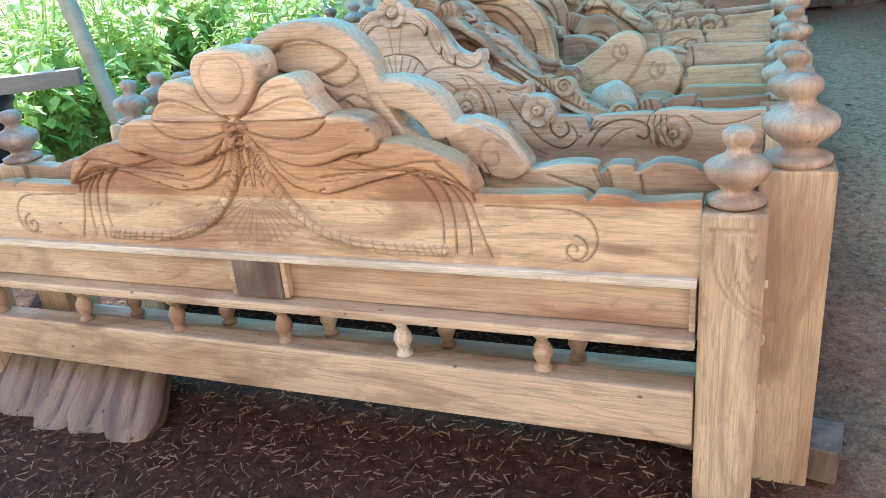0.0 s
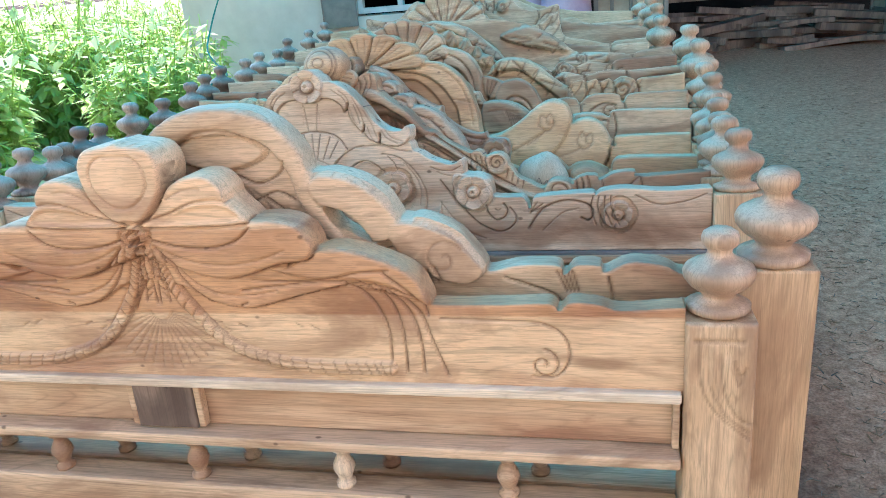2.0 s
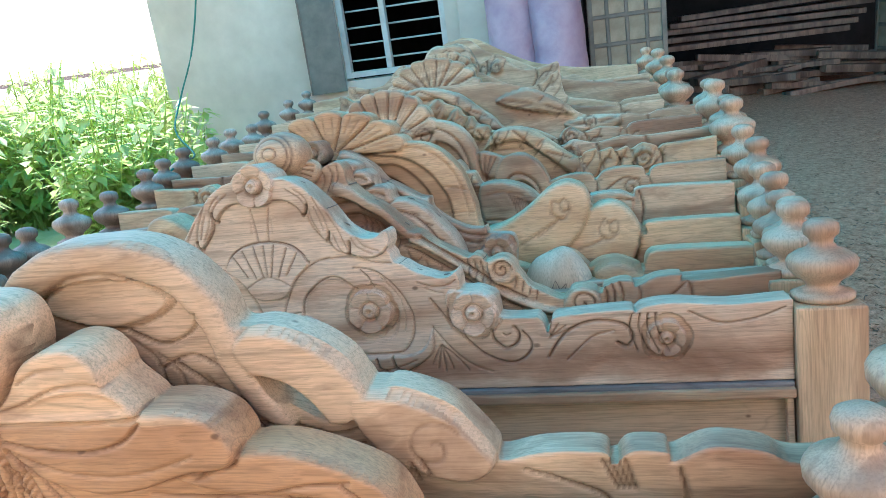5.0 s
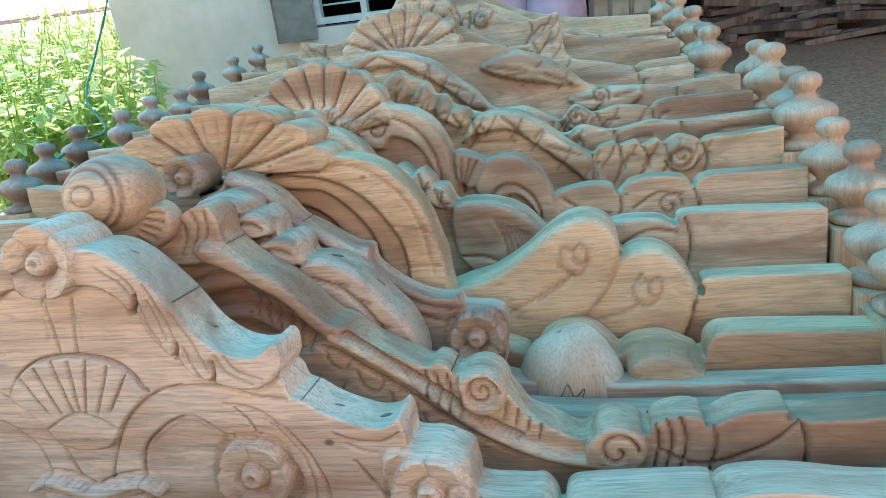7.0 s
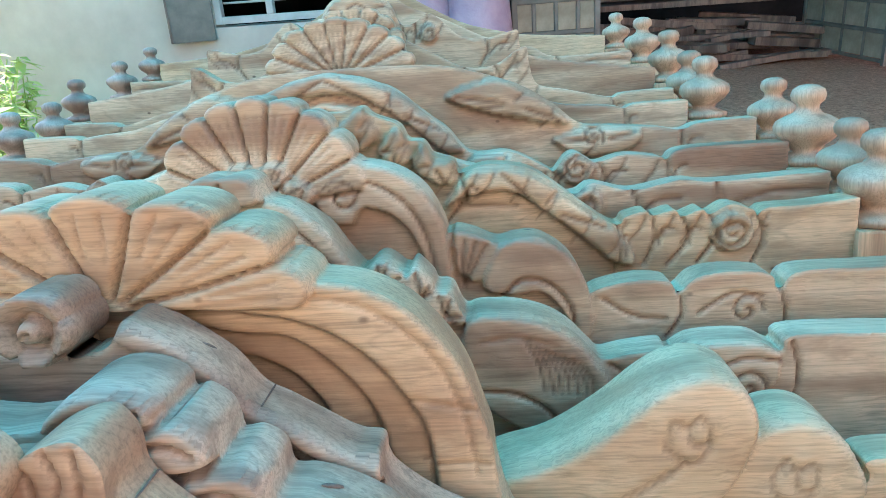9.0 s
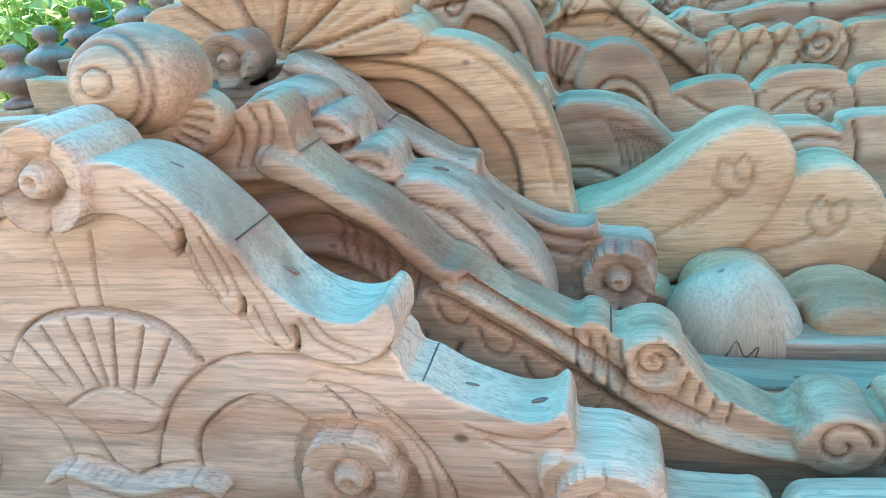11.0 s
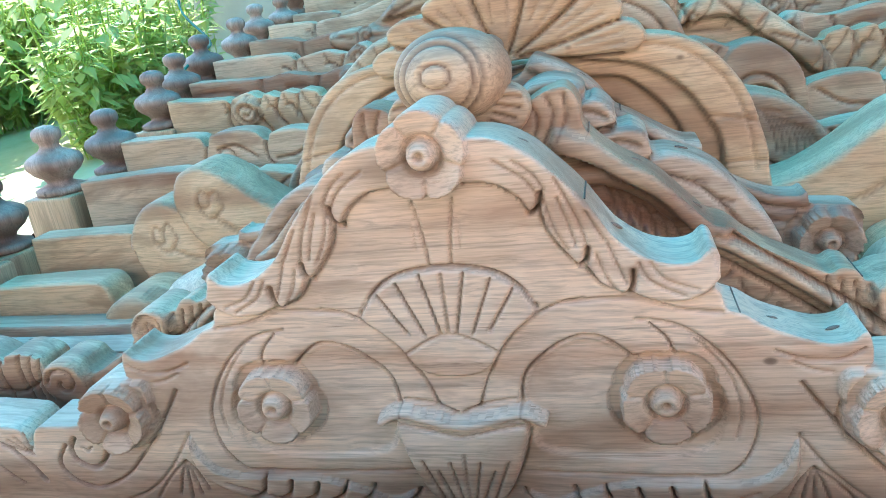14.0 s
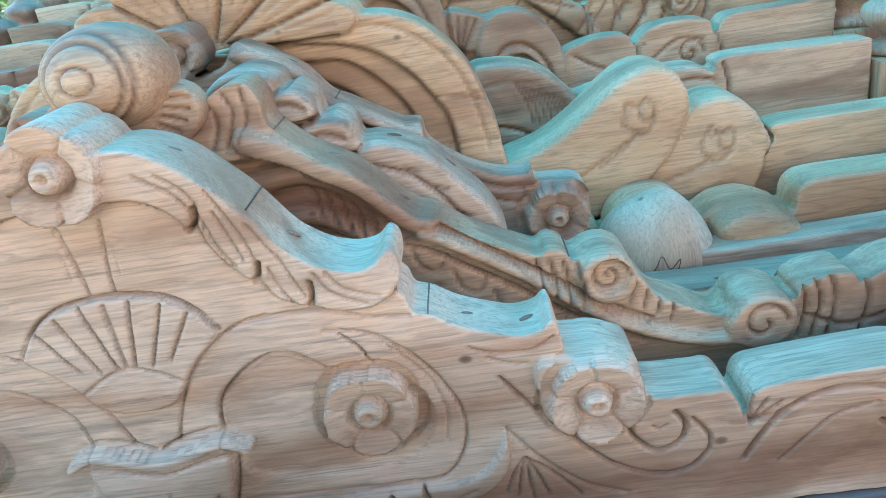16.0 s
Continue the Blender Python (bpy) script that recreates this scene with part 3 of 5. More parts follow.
def roll(x, y, r, h, lean, label):
    t = thing("plastic_roll", pose(x, y, -0.02, lean, 4, random.uniform(0, 90)), label, "roll", "standing plastic rolls")
    bm = turned([(r * 0.9, 0), (r, 0.03)] + [(r * (1 + 0.02 * math.sin(k * 2.3)), 0.1 + k * h / 12) for k in range(12)] + [(r * 0.93, h), (r * 0.3, h + 0.01)], 24)
    for v in bm.verts:
        v.co.x += 0.012 * noise.noise(v.co * 6)
        v.co.y += 0.012 * noise.noise(v.co * 6 + Vector((3, 1, 2)))
    part("wrapping", bm, DRUM, t, smooth=True)


roll(0.06, WALL_Y - 0.35, 0.19, 1.7, -3, "tall pink-violet plastic sheeting roll standing by the wall")
roll(0.42, WALL_Y - 0.38, 0.21, 1.6, -4, "tall pale pink plastic sheeting roll leaning on the wall")


# ---- carved bed panels ----
LEAN = math.degrees(math.atan(0.14))
FINIAL = [(0.038, 0), (0.045, 0.004), (0.046, 0.012), (0.034, 0.017), (0.022, 0.022), (0.026, 0.030), (0.041, 0.041), (0.050, 0.053), (0.051, 0.062), (0.047, 0.070), (0.036, 0.077),
          (0.022, 0.083), (0.017, 0.090), (0.0175, 0.096), (0.025, 0.103), (0.0265, 0.112), (0.024, 0.120), (0.015, 0.126), (0.004, 0.128)]
FINIAL_MESH = {}
for key, mt in (("t", TURNED), ("d", DARKT)):
    for sc in (0.9, 1.0, 1.15):
        FINIAL_MESH[key, sc] = mesh_of("finial", turned([(r * sc, z * sc) for r, z in FINIAL], 28), mt, True)
SPINDLE = [(0.017, 0), (0.0175, 0.008), (0.011, 0.013), (0.013, 0.02), (0.0195, 0.036), (0.018, 0.047), (0.011, 0.06), (0.010, 0.066), (0.018, 0.073), (0.0185, 0.082), (0.016, 0.085)]
SPINDLE_MESH = {k: mesh_of("spindle", turned(SPINDLE, 20), m, True) for k, m in (("o", ROSE), ("p", PALE))}


def post(parent, u, top, wide=0.10, mat=None, fin="t", sc=1.0, deep=0.10, carve=False):
    if carve:
        c = Carving(wide / 2, 0.0, top, 0.0035, False)
        c.shape([(-wide / 2 + .002, 0.001), (wide / 2 - .002, 0.001), (wide / 2 - .002, top - .002), (-wide / 2 + .002, top - .002)], 0.0, 0.005, smooth=False)
        for d in (0, 0.012, 0.03):
            c.groove([(-0.030 + d, top - 0.03), (-0.026 + d, top - 0.10), (0.0 + d * 0.8, top - 0.15), (0.046, top - 0.19 + d * 0.9)], 0.0018, 0.0028)
        c.groove([(-0.036, top - 0.03), (0.03, top - 0.03)], 0.002, 0.004)
        for k in range(4):
            c.groove([(0.018 + 0.004 * k, top - 0.06 - 0.012 * k), (0.026 + 0.003 * k, top - 0.10 + 0.01 * k)], 0.0014, 0.003)
        p = c.cut_out("post", deep, mat or POSTW, parent, round_edge=0.006, seed=5)
        p.location = (u, -0.012, 0)
    else:
        p = part("post", box(u - wide / 2, u + wide / 2, -0.012, deep - 0.012, -0.02, top, 0.005), mat or POSTW, parent)
    f = place("finial", FINIAL_MESH[fin, sc], p, Matrix.Translation((0 if carve else u, deep / 2 - (0 if carve else 0.012), top - 0.001)) @ pose(0, 0, 0, 0, 0, random.uniform(0, 360)), "turned ball finial")
    return p, f


def slot(parent, u, v, slope, y, ln=0.0065):
    """A dark solid inset that stands in for a dowel slot's shaded hole."""
    bm = bmesh.new()
    bmesh.ops.create_uvsphere(bm, u_segments=10, v_segments=6, radius=1)
    for q in bm.verts:
        q.co = Vector((q.co.x * ln, q.co.y * 0.0021, q.co.z * 0.0016))
    part("dowel_slot", bm, BROWN, parent, "dark inset for the shade of a dowel slot", m=pose(u, y, v, 0, -slope, 0) @ pose(0, 0, 0, 0, 0, 20))


def joint(parent, u, v, slope, y0, y1, wide=0.0007):
    """A thin open glue joint running across the upper face."""
    part("glue_joint", box(-wide, wide, y0, y1, -0.004, 0.0006, 0.0003), BROWN, parent, "thin dark glue joint", m=pose(u, 0, v, 0, -slope, 0))


def lower_frame(p, half, low, brace=True, spindles=True, mat=OAK, front=True, first=-0.818, white=True):
    """The framed plain panels, shelf moulding, spindles and bottom rail under the carved board."""
    for s in (-1, 1):
        a, b = (0.06, half) if s > 0 else (-half, -0.06)
        part("lower_panel", box(a, b, 0.018, 0.036, low - 0.09, low - 0.004, 0.002), ROSE if s > 0 else OAK, p)
    if brace:
        part("brace", box(-0.058, 0.058, -0.004, 0.034, low - 0.088, low - 0.004, 0.003), BROWN, p, "dark heartwood centre block")
        for s in (-1, 1):
            part("bead", box(s * 0.065 - 0.006, s * 0.065 + 0.006, -0.002, 0.017, low - 0.086, low - 0.006, 0.003), OAK, p)
    part("moulding", box(-half, half, -0.014, 0.04, low - 0.003, low + 0.014, 0.004), PALEH if front else OAK, p)
    part("shelf", box(-half, half, -0.022, 0.05, low - 0.112, low - 0.092, 0.005), mat, p)
    part("end_bead", box(half - 0.012, half - 0.001, 0.0, 0.017, low - 0.088, low - 0.005, 0.003), OAK, p)
    if spindles:
        for k in range(6):
            u = first + 0.283 * k + 0.003 * (k % 2)
            pale = white and k == 4
            place("spindle", SPINDLE_MESH["p" if pale else "o"], p, Matrix.Translation((u, 0.012, low - 0.197)), "turned white baluster" if pale else "turned baluster")
    part("bottom_rail", box(-half, half, -0.016, 0.044, low - 0.305, low - 0.196, 0.007), mat, p)


def panel(cx, val, name, label, lean=LEAN):
    return thing(name, pose(cx, val, 0, -lean, 0, 0), label, "bed panel", "carved bed panels in the row")


def panel_bow():
    p = panel(-0.04, -0.365, "bed_footboard", "unvarnished pale wood bed footboard carved with a ribbon bow", 2.86)
    c = Carving(0.872, 0.44, 0.90, 0.0026)
    c.X = np.abs(c.U - 0.03)      # the bow sits a little off the middle
    c.board([(0, .69), (.20, .69), (.27, .665), (.293, .676), (.34, .68), (.40, .662), (.444, .64), (.462, .61), (.468, .587), (.588, .587), (.647, .589), (.663, .577), (.68, .59), (.721, .587), (.753, .578), (.839, .584), (.92, .584)], 0.44)
    # brown body behind the leaves, then wing, large leaf, side petal and crown petal, each laid over the last
    c.shape([(-.03, .68), (.20, .68), (.25, .655), (.293, .679), (.34, .682), (.401, .664), (.444, .641), (.463, .61), (.468, .588), (.44, .598), (.39, .61), (.342, .622), (.264, .604), (.171, .58), (.103, .59), (.06, .62), (-.03, .64)], .010, .006, cut=False, smooth=False)
    c.shape([(.20, .655), (.242, .652), (.293, .679), (.34, .682), (.401, .664), (.444, .641), (.463, .61), (.467, .59), (.44, .605), (.40, .625), (.34, .635), (.28, .635)], .018, .010, over=True, dome=.004)
    c.shape([(-.03, .725), (.129, .724), (.198, .733), (.245, .732), (.28, .717), (.296, .687), (.285, .668), (.234, .66), (.182, .643), (.132, .637), (.074, .653), (-.03, .69)], .026, .012, over=True, dome=.006)
    c.shape([(-.01, .729), (.046, .757), (.079, .793), (.116, .807), (.148, .802), (.166, .782), (.171, .764), (.198, .736), (.187, .727), (.10, .724), (-.01, .722)], .030, .009, over=True, dome=.005)
    c.hollow([(.03, .734), (.08, .752), (.13, .76), (.168, .756), (.187, .736), (.12, .730)], .005, .006)
    c.shape([(-.03, .857), (.019, .859), (.058, .851), (.073, .822), (.063, .778), (.034, .744), (.008, .730), (-.008, .730), (-.03, .742)], .038, .014, over=True, dome=.006)
    c.groove([(.074, .825), (.064, .778), (.035, .744), (.006, .728)], .003, .010)
    c.groove([(0, .842), (.03, .84), (.048, .82), (.045, .79), (.02, .765), (0, .76)], .0014, .0035, stain_shade=.6)
    c.groove([(.012, .735), (.06, .745), (.11, .764), (.15, .768), (.171, .763)], .0020, .006, stain_shade=.8)
    c.groove([(.01, .724), (.10, .724), (.187, .727), (.199, .735)], .0024, .010)
    c.groove([(.07, .772), (.10, .785), (.13, .786)], .0011, .003)
    c.groove([(.02, .708), (.06, .695), (.12, .69), (.17, .70), (.198, .722)], .0020, .007)
    c.groove([(.03, .695), (.08, .672), (.14, .662), (.20, .668), (.25, .685)], .0012, .003, stain_shade=.6)
    c.groove([(.03, .692), (.074, .652), (.132, .636), (.182, .642), (.234, .659), (.285, .667), (.297, .687)], .0024, .009)
    c.groove([(.18, .63), (.24, .628), (.30, .632), (.36, .645), (.41, .648)], .0018, .005)
    c.groove([(.16, .612), (.24, .622), (.32, .628), (.39, .62), (.44, .605)], .0022, .007)
    c.groove([(.04, .682), (.06, .633), (.103, .594), (.171, .58), (.264, .604), (.342, .622), (.40, .61)], .0020, .007)
    c.groove([(.05, .66), (.09, .62), (.15, .603), (.22, .612)], .0014, .004, stain_shade=.7)
    for q in ([(.333, .628), (.375, .595), (.397, .537), (.394, .467)], [(.361, .628), (.403, .595), (.42, .538), (.42, .468)], [(.383, .624), (.429, .581), (.447, .528), (.448, .469)], [(.396, .619), (.447, .577), (.465, .529), (.487, .465)], [(.40, .645), (.45, .60), (.462, .57)]):
        c.groove(q, .0030, .007, stain_shade=.85)
    rope = [(.011, .692), (.022, .65), (.044, .603), (.11, .522), (.206, .483), (.323, .476), (.391, .477)]
    c.band(rope, .009, .012, .010)
    for k in (-1, 1):
        c.groove([(x + .011 * k, z + .004 * k) for x, z in rope], .0014, .004, stain_shade=.7)
    L = flat(rope, 5)
    for k in range(2, len(L) - 1, 1):
        (x, z), (x1, z1) = L[k], L[k + 1]
        n = math.hypot(x1 - x, z1 - z) + 1e-9
        tx, tz = (x1 - x) / n, (z1 - z) / n
        c.groove([(x - .010 * tz - .004 * tx, z + .010 * tx - .004 * tz), (x + .010 * tz + .004 * tx, z - .010 * tx + .004 * tz)], .0014, .0035, smooth=False)
    for q in ([(.004, .705), (.006, .65), (.003, .585)], [(.006, .70), (.016, .65), (.022, .59)], [(.002, .70), (.032, .61), (.045, .575)]):
        c.groove(q, .0016, .005)
    for k in range(6):
        c.groove([(.004 + .006 * (k % 2), .665 - .012 * k), (.020, .655 - .012 * k)], .0013, .0035)
    c.rays((0, .575), .02, .11, -90, -12, 9, .0012, .0025)
    for k in range(5):
        c.groove([(0, .522 - .012 * k), (.10, .518 - .012 * k), (.24 + .02 * k, .462 - .002 * k)], .0009, .0018, stain_shade=.5)
    c.spiral((.637, .487), .026, 1.3, .0020, .006, 1.5, -1)
    c.groove([(.481, .563), (.586, .56), (.637, .556), (.67, .534), (.676, .497), (.655, .468), (.62, .468)], .0020, .006)
    for u, v in ((.09, .548), (.11, .543), (.14, .55), (.24, .552), (.265, .548)):
        c.groove([(u, v), (u + .012, v - .006)], .0011, .003)
    c.groove([(.155, .5865), (.166, .5905)], .0022, .006)
    c.flower((0, .712), .018, 4, .040)
    c.cut_out("carved_board", 0.04, BOW, p, "pale board carved with a ribbon bow, petals and a rope swag", round_edge=.0022, seed=1)
    lower_frame(p, .869, .437)
    post(p, .921, .567, .102, carve=True)
    post(p, -.921, .567, .102)
    return p


def bow_wood():
    """Board glued from strips: the petals pale, the bow of pinkish heartwood, the skirt yellow."""
    m = wood("glued_strip_wood", (0.72, 0.53, 0.32), (0.62, 0.43, 0.25), (0.44, 0.25, 0.14))
    n, l = m.node_tree.nodes, m.node_tree.links
    b = n["Principled BSDF"]
    col = b.inputs["Base Color"].links[0].from_socket
    tc, sp = n.new("ShaderNodeTexCoord"), n.new("ShaderNodeSeparateXYZ")
    l.new(tc.outputs["Object"], sp.inputs[0])
    r = ramp(n, l, sp.outputs[2], [(0.0, (1.04, 1.0, 0.94)), (0.568, (1.04, 1.0, 0.94)), (0.5695, (0.80, 0.62, 0.50)), (0.721, (0.80, 0.62, 0.50)), (0.7225, (1.08, 1.0, 0.95))])
    r.node.color_ramp.interpolation = "LINEAR"
    l.new(mix(n, l, 1.0, col, r, "MULTIPLY"), b.inputs["Base Color"])
    return m


BOW = bow_wood()
panel_bow()


def panel_arch():
    p = panel(0.10, -0.241, "bed_headboard", "pale wood bed panel with a rounded carved arch and pierced lobes", 0.0)
    c = Carving(0.842, 0.40, 0.92, 0.0030)
    top = [(0, .888), (.04, .887), (.08, .876), (.113, .853), (.143, .815), (.156, .778), (.189, .777), (.238, .762), (.277, .732), (.299, .692), (.329, .696), (.382, .675), (.413, .641), (.431, .613), (.436, .600),
           (.484, .61), (.546, .609), (.557, .592), (.575, .609), (.612, .608), (.619, .597), (.658, .614), (.71, .608), (.744, .594), (.841, .60)]
    c.board(top, 0.40)
    c.band([(0, .868), (.05, .862), (.10, .84), (.135, .79), (.15, .73), (.19, .66)], .022, .016, .017)
    c.shape([(.155, .74), (.165, .772), (.2, .772), (.24, .757), (.275, .728), (.297, .69), (.27, .66), (.22, .672)], .018, .008, dome=.005)
    c.shape([(.28, .69), (.33, .69), (.38, .668), (.41, .638), (.43, .606), (.40, .585), (.34, .60), (.29, .64)], .020, .008, dome=.005)
    c.hole([(.171, .722), (.208, .713), (.238, .683), (.252, .653), (.222, .664), (.188, .688)])
    c.shape([(-.03, .846), (.035, .842), (.08, .815), (.04, .792), (-.03, .788)], .006, .006, cut=False)
    c.groove([(-.03, .853), (.035, .849), (.088, .815), (.04, .786), (-.03, .781)], .0022, .006, stain_shade=.7)
    for k in range(5):
        c.groove([(.02 + .028 * k, .765 - .016 * k), (.045 + .026 * k, .742 - .018 * k), (.05 + .024 * k, .71 - .016 * k)], .0014, .0035, stain_shade=.7)
    c.groove([(.07, .735), (.115, .70), (.17, .665), (.24, .64), (.28, .645)], .0022, .007)
    c.groove([(.12, .675), (.17, .64), (.23, .622), (.28, .625)], .0016, .005)
    c.groove([(.02, .778), (.06, .76), (.10, .775), (.115, .80)], .0025, .007)
    c.groove([(.05, .73), (.09, .745), (.12, .73)], .0025, .006)
    c.groove([(.02, .74), (.06, .70), (.12, .685), (.16, .65)], .0025, .006)
    c.spiral((.365, .63), .034, 1.2, .0018, .0025, 0.5)
    for k in range(5):
        c.groove([(.30 + .012 * k, .60 + .004 * k), (.315 + .012 * k, .57 + .004 * k)], .002, .006)
    c.groove([(.46, .59), (.50, .575), (.545, .555), (.555, .52)], .003, .007)
    for k in range(4):
        c.groove([(.545 + .008 * k, .60), (.56 + .006 * k, .565)], .002, .006)
    c.groove([(.625, .59), (.63, .55), (.61, .52)], .003, .008)
    c.cut_out("carved_board", 0.04, OAK, p, seed=2)
    lower_frame(p, .84, .397, True, True, first=-0.63, white=False)
    post(p, .872, .605, .115, sc=1.15)
    post(p, -.885, .60, .10, sc=1.0, fin="d")


panel_arch()


def panel_flower():
    p = panel(0.09, 0.084, "bed_headboard", "pale wood bed panel carved with flowers, a shell and a vase")
    c = Carving(0.842, 0.485, 0.905, 0.0018)
    top = [(0, .86), (.036, .866), (.06, .862), (.08, .851), (.096, .836), (.12, .81), (.14, .781), (.152, .769), (.169, .758), (.188, .753), (.204, .755), (.214, .763), (.221, .756), (.221, .74), (.217, .73), (.222, .722), (.226, .71), (.24, .704),
           (.256, .693), (.277, .684), (.30, .677), (.318, .679), (.328, .686), (.333, .673), (.336, .655), (.359, .654), (.376, .648), (.389, .64), (.392, .627), (.394, .606), (.439, .602), (.456, .602), (.466, .591), (.472, .575), (.48, .597), (.505, .603),
           (.60, .608), (.608, .60), (.625, .611), (.672, .615), (.749, .608), (.841, .612)]
    c.board(top, 0.485)
    # acanthus leaf down the shoulder, with toothed lower edge and long veins
    c.shape([(.021, .83), (.052, .827), (.072, .813), (.079, .80), (.087, .807), (.092, .784), (.106, .764), (.115, .754), (.12, .757), (.129, .739), (.142, .731), (.151, .728), (.155, .73), (.172, .722), (.193, .72), (.21, .726), (.222, .74), (.214, .764), (.188, .756), (.14, .785), (.096, .84), (.06, .866), (.03, .868)], .007, .004, cut=False, smooth=False)
    for q in ([(.021, .83), (.052, .827), (.072, .813), (.079, .80)], [(.087, .803), (.092, .784), (.106, .764), (.115, .754)], [(.119, .752), (.129, .739), (.142, .731), (.151, .728)], [(.154, .727), (.172, .722), (.193, .72), (.21, .726), (.219, .735)]):
        c.groove(q, .0020, .006, stain_shade=.55)
    for q in ([(.079, .80), (.086, .806), (.089, .817)], [(.115, .754), (.12, .759), (.122, .769)], [(.151, .728), (.155, .735), (.156, .748)]):
        c.groove(q, .0032, .013)
    for q in ([(.054, .846), (.076, .831), (.086, .816)], [(.07, .845), (.084, .833), (.092, .82)], [(.091, .812), (.097, .788), (.107, .769)], [(.101, .813), (.108, .792), (.113, .773)], [(.10, .829), (.115, .796), (.121, .773)],
              [(.128, .765), (.134, .746), (.142, .733)], [(.137, .774), (.145, .752), (.151, .737)], [(.16, .756), (.17, .739), (.194, .726)], [(.169, .756), (.181, .74), (.204, .731)], [(.122, .80), (.13, .785), (.135, .776)]):
        c.groove(q, .0013, .0035, stain_shade=.8)
    # field under the leaf, cut back a little round the stem
    c.groove([(.018, .80), (.019, .775)], .0012, .0016, stain_shade=.2)
    c.groove([(.017, .817), (.012, .785), (.009, .759)], .0014, .004, stain_shade=.6)
    # shoulder line and its small curl
    c.groove([(.10, .721), (.155, .723), (.19, .712), (.222, .708)], .0022, .005, stain_shade=.6)
    c.groove([(.262, .672), (.285, .664), (.31, .664), (.327, .672)], .0018, .005, stain_shade=.5)
    c.groove([(.275, .662), (.29, .655), (.305, .652)], .0014, .003)
    # shell
    c.shape([(-.076, .717), (-.06, .739), (-.04, .751), (-.02, .756), (0, .758), (.02, .756), (.041, .751), (.06, .739), (.076, .717), (.05, .69), (.025, .66), (-.025, .66), (-.05, .69)], .006, .006, cut=False)
    c.groove([(0, .759), (.021, .757), (.042, .752), (.061, .74), (.077, .718)], .0022, .007)
    for q in ([(0, .754), (0, .70)], [(.019, .753), (.007, .698)], [(.041, .747), (.021, .697)], [(.059, .737), (.036, .70)]):
        c.groove(q, .0017, .0055)
    c.groove([(0, .697), (.016, .694), (.041, .68)], .0016, .004, stain_shade=.6)
    # broad scroll that rises from the vase and turns into a C round the flower
    c.groove([(.018, .623), (.029, .653), (.047, .686), (.068, .706), (.092, .719), (.115, .724)], .0016, .005, stain_shade=.6)
    c.hollow([(.056, .622), (.06, .653), (.079, .674), (.103, .687), (.126, .688), (.145, .677), (.165, .67), (.20, .66), (.225, .63), (.224, .60), (.205, .575), (.14, .567), (.075, .575), (.06, .60)], .004, .006)
    c.groove([(.055, .618), (.06, .653), (.079, .674), (.103, .688), (.126, .689), (.142, .678), (.155, .665)], .0019, .008, stain_shade=.8)
    c.groove([(.156, .704), (.189, .697), (.219, .673), (.239, .643), (.25, .612), (.246, .58), (.228, .555), (.20, .551)], .0018, .006, stain_shade=.6)
    c.groove([(.166, .70), (.18, .685), (.186, .668)], .0016, .005)
    c.groove([(.20, .686), (.225, .655), (.237, .62), (.233, .59)], .0014, .003, stain_shade=.4)
    c.groove([(.05, .555), (.097, .553), (.172, .552), (.222, .553)], .0020, .005, stain_shade=.7)
    c.shape([(.312, .652), (.336, .655), (.376, .648), (.391, .63), (.393, .60), (.378, .582), (.345, .578), (.318, .592), (.312, .62)], .010, .005, cut=True)
    c.flower((.177, .628), .038, 5, .012, .3)
    c.flower((.354, .617), .037, 5, .018, .3)
    # vase with a rolled lip
    c.shape([(-.03, .606), (.03, .612), (.055, .618), (.06, .601), (.047, .557), (.03, .528), (0, .515), (-.03, .528)], .012, .010, cut=False, dome=.006)
    c.ridge([(-.03, .611), (0, .608), (.03, .615), (.055, .621), (.074, .613)], .006, .004, .009, .005)
    c.groove([(-.03, .602), (0, .599), (.03, .606), (.058, .612)], .0016, .006, stain_shade=.6)
    c.groove([(.003, .618), (.025, .627), (.05, .631)], .0016, .005, stain_shade=.7)
    for q in ([(0, .58), (0, .526)], [(.014, .572), (.005, .526)], [(.026, .563), (.012, .526)], [(.04, .573), (.022, .527)]):
        c.groove(q, .0013, .004)
    c.groove([(.061, .60), (.048, .557), (.03, .527), (0, .514)], .0018, .006, stain_shade=.6)
    # long leaf curling along the foot of the board
    c.shape([(.049, .533), (.073, .503), (.09, .503), (.16, .509), (.21, .515), (.25, .53), (.279, .553), (.282, .59), (.265, .56), (.235, .548), (.18, .548), (.139, .545), (.10, .533), (.075, .525)], .007, .006, cut=False)
    for k in range(5):
        c.groove([(.095 + .028 * k, .538 + .002 * k), (.10 + .028 * k, .528), (.112 + .028 * k, .522)], .0028, .010)
    c.groove([(.049, .533), (.065, .517), (.083, .503)], .0035, .010)
    c.groove([(.08, .515), (.13, .521), (.20, .525), (.25, .54)], .0014, .004)
    c.groove([(.282, .595), (.279, .555), (.25, .53), (.21, .515), (.16, .508), (.09, .502)], .0018, .005, stain_shade=.6)
    # spray, sweeping line and curl outside it
    for q in ((.274, .529), (.284, .523), (.296, .517), (.309, .522), (.335, .518)):
        c.groove([(.293, .562), (.5 * (.293 + q[0]), .5 * (.562 + q[1]) + .004), q], .0014, .004)
    c.groove([(.282, .643), (.305, .611), (.334, .576), (.363, .546), (.398, .529), (.422, .531), (.441, .547), (.443, .562), (.43, .58)], .0022, .008, stain_shade=.85)
    c.groove([(.284, .59), (.31, .555), (.34, .528), (.375, .513)], .0016, .004, stain_shade=.5)
    c.groove([(.38, .587), (.383, .569), (.40, .553), (.419, .56), (.425, .575), (.417, .588)], .0030, .011)
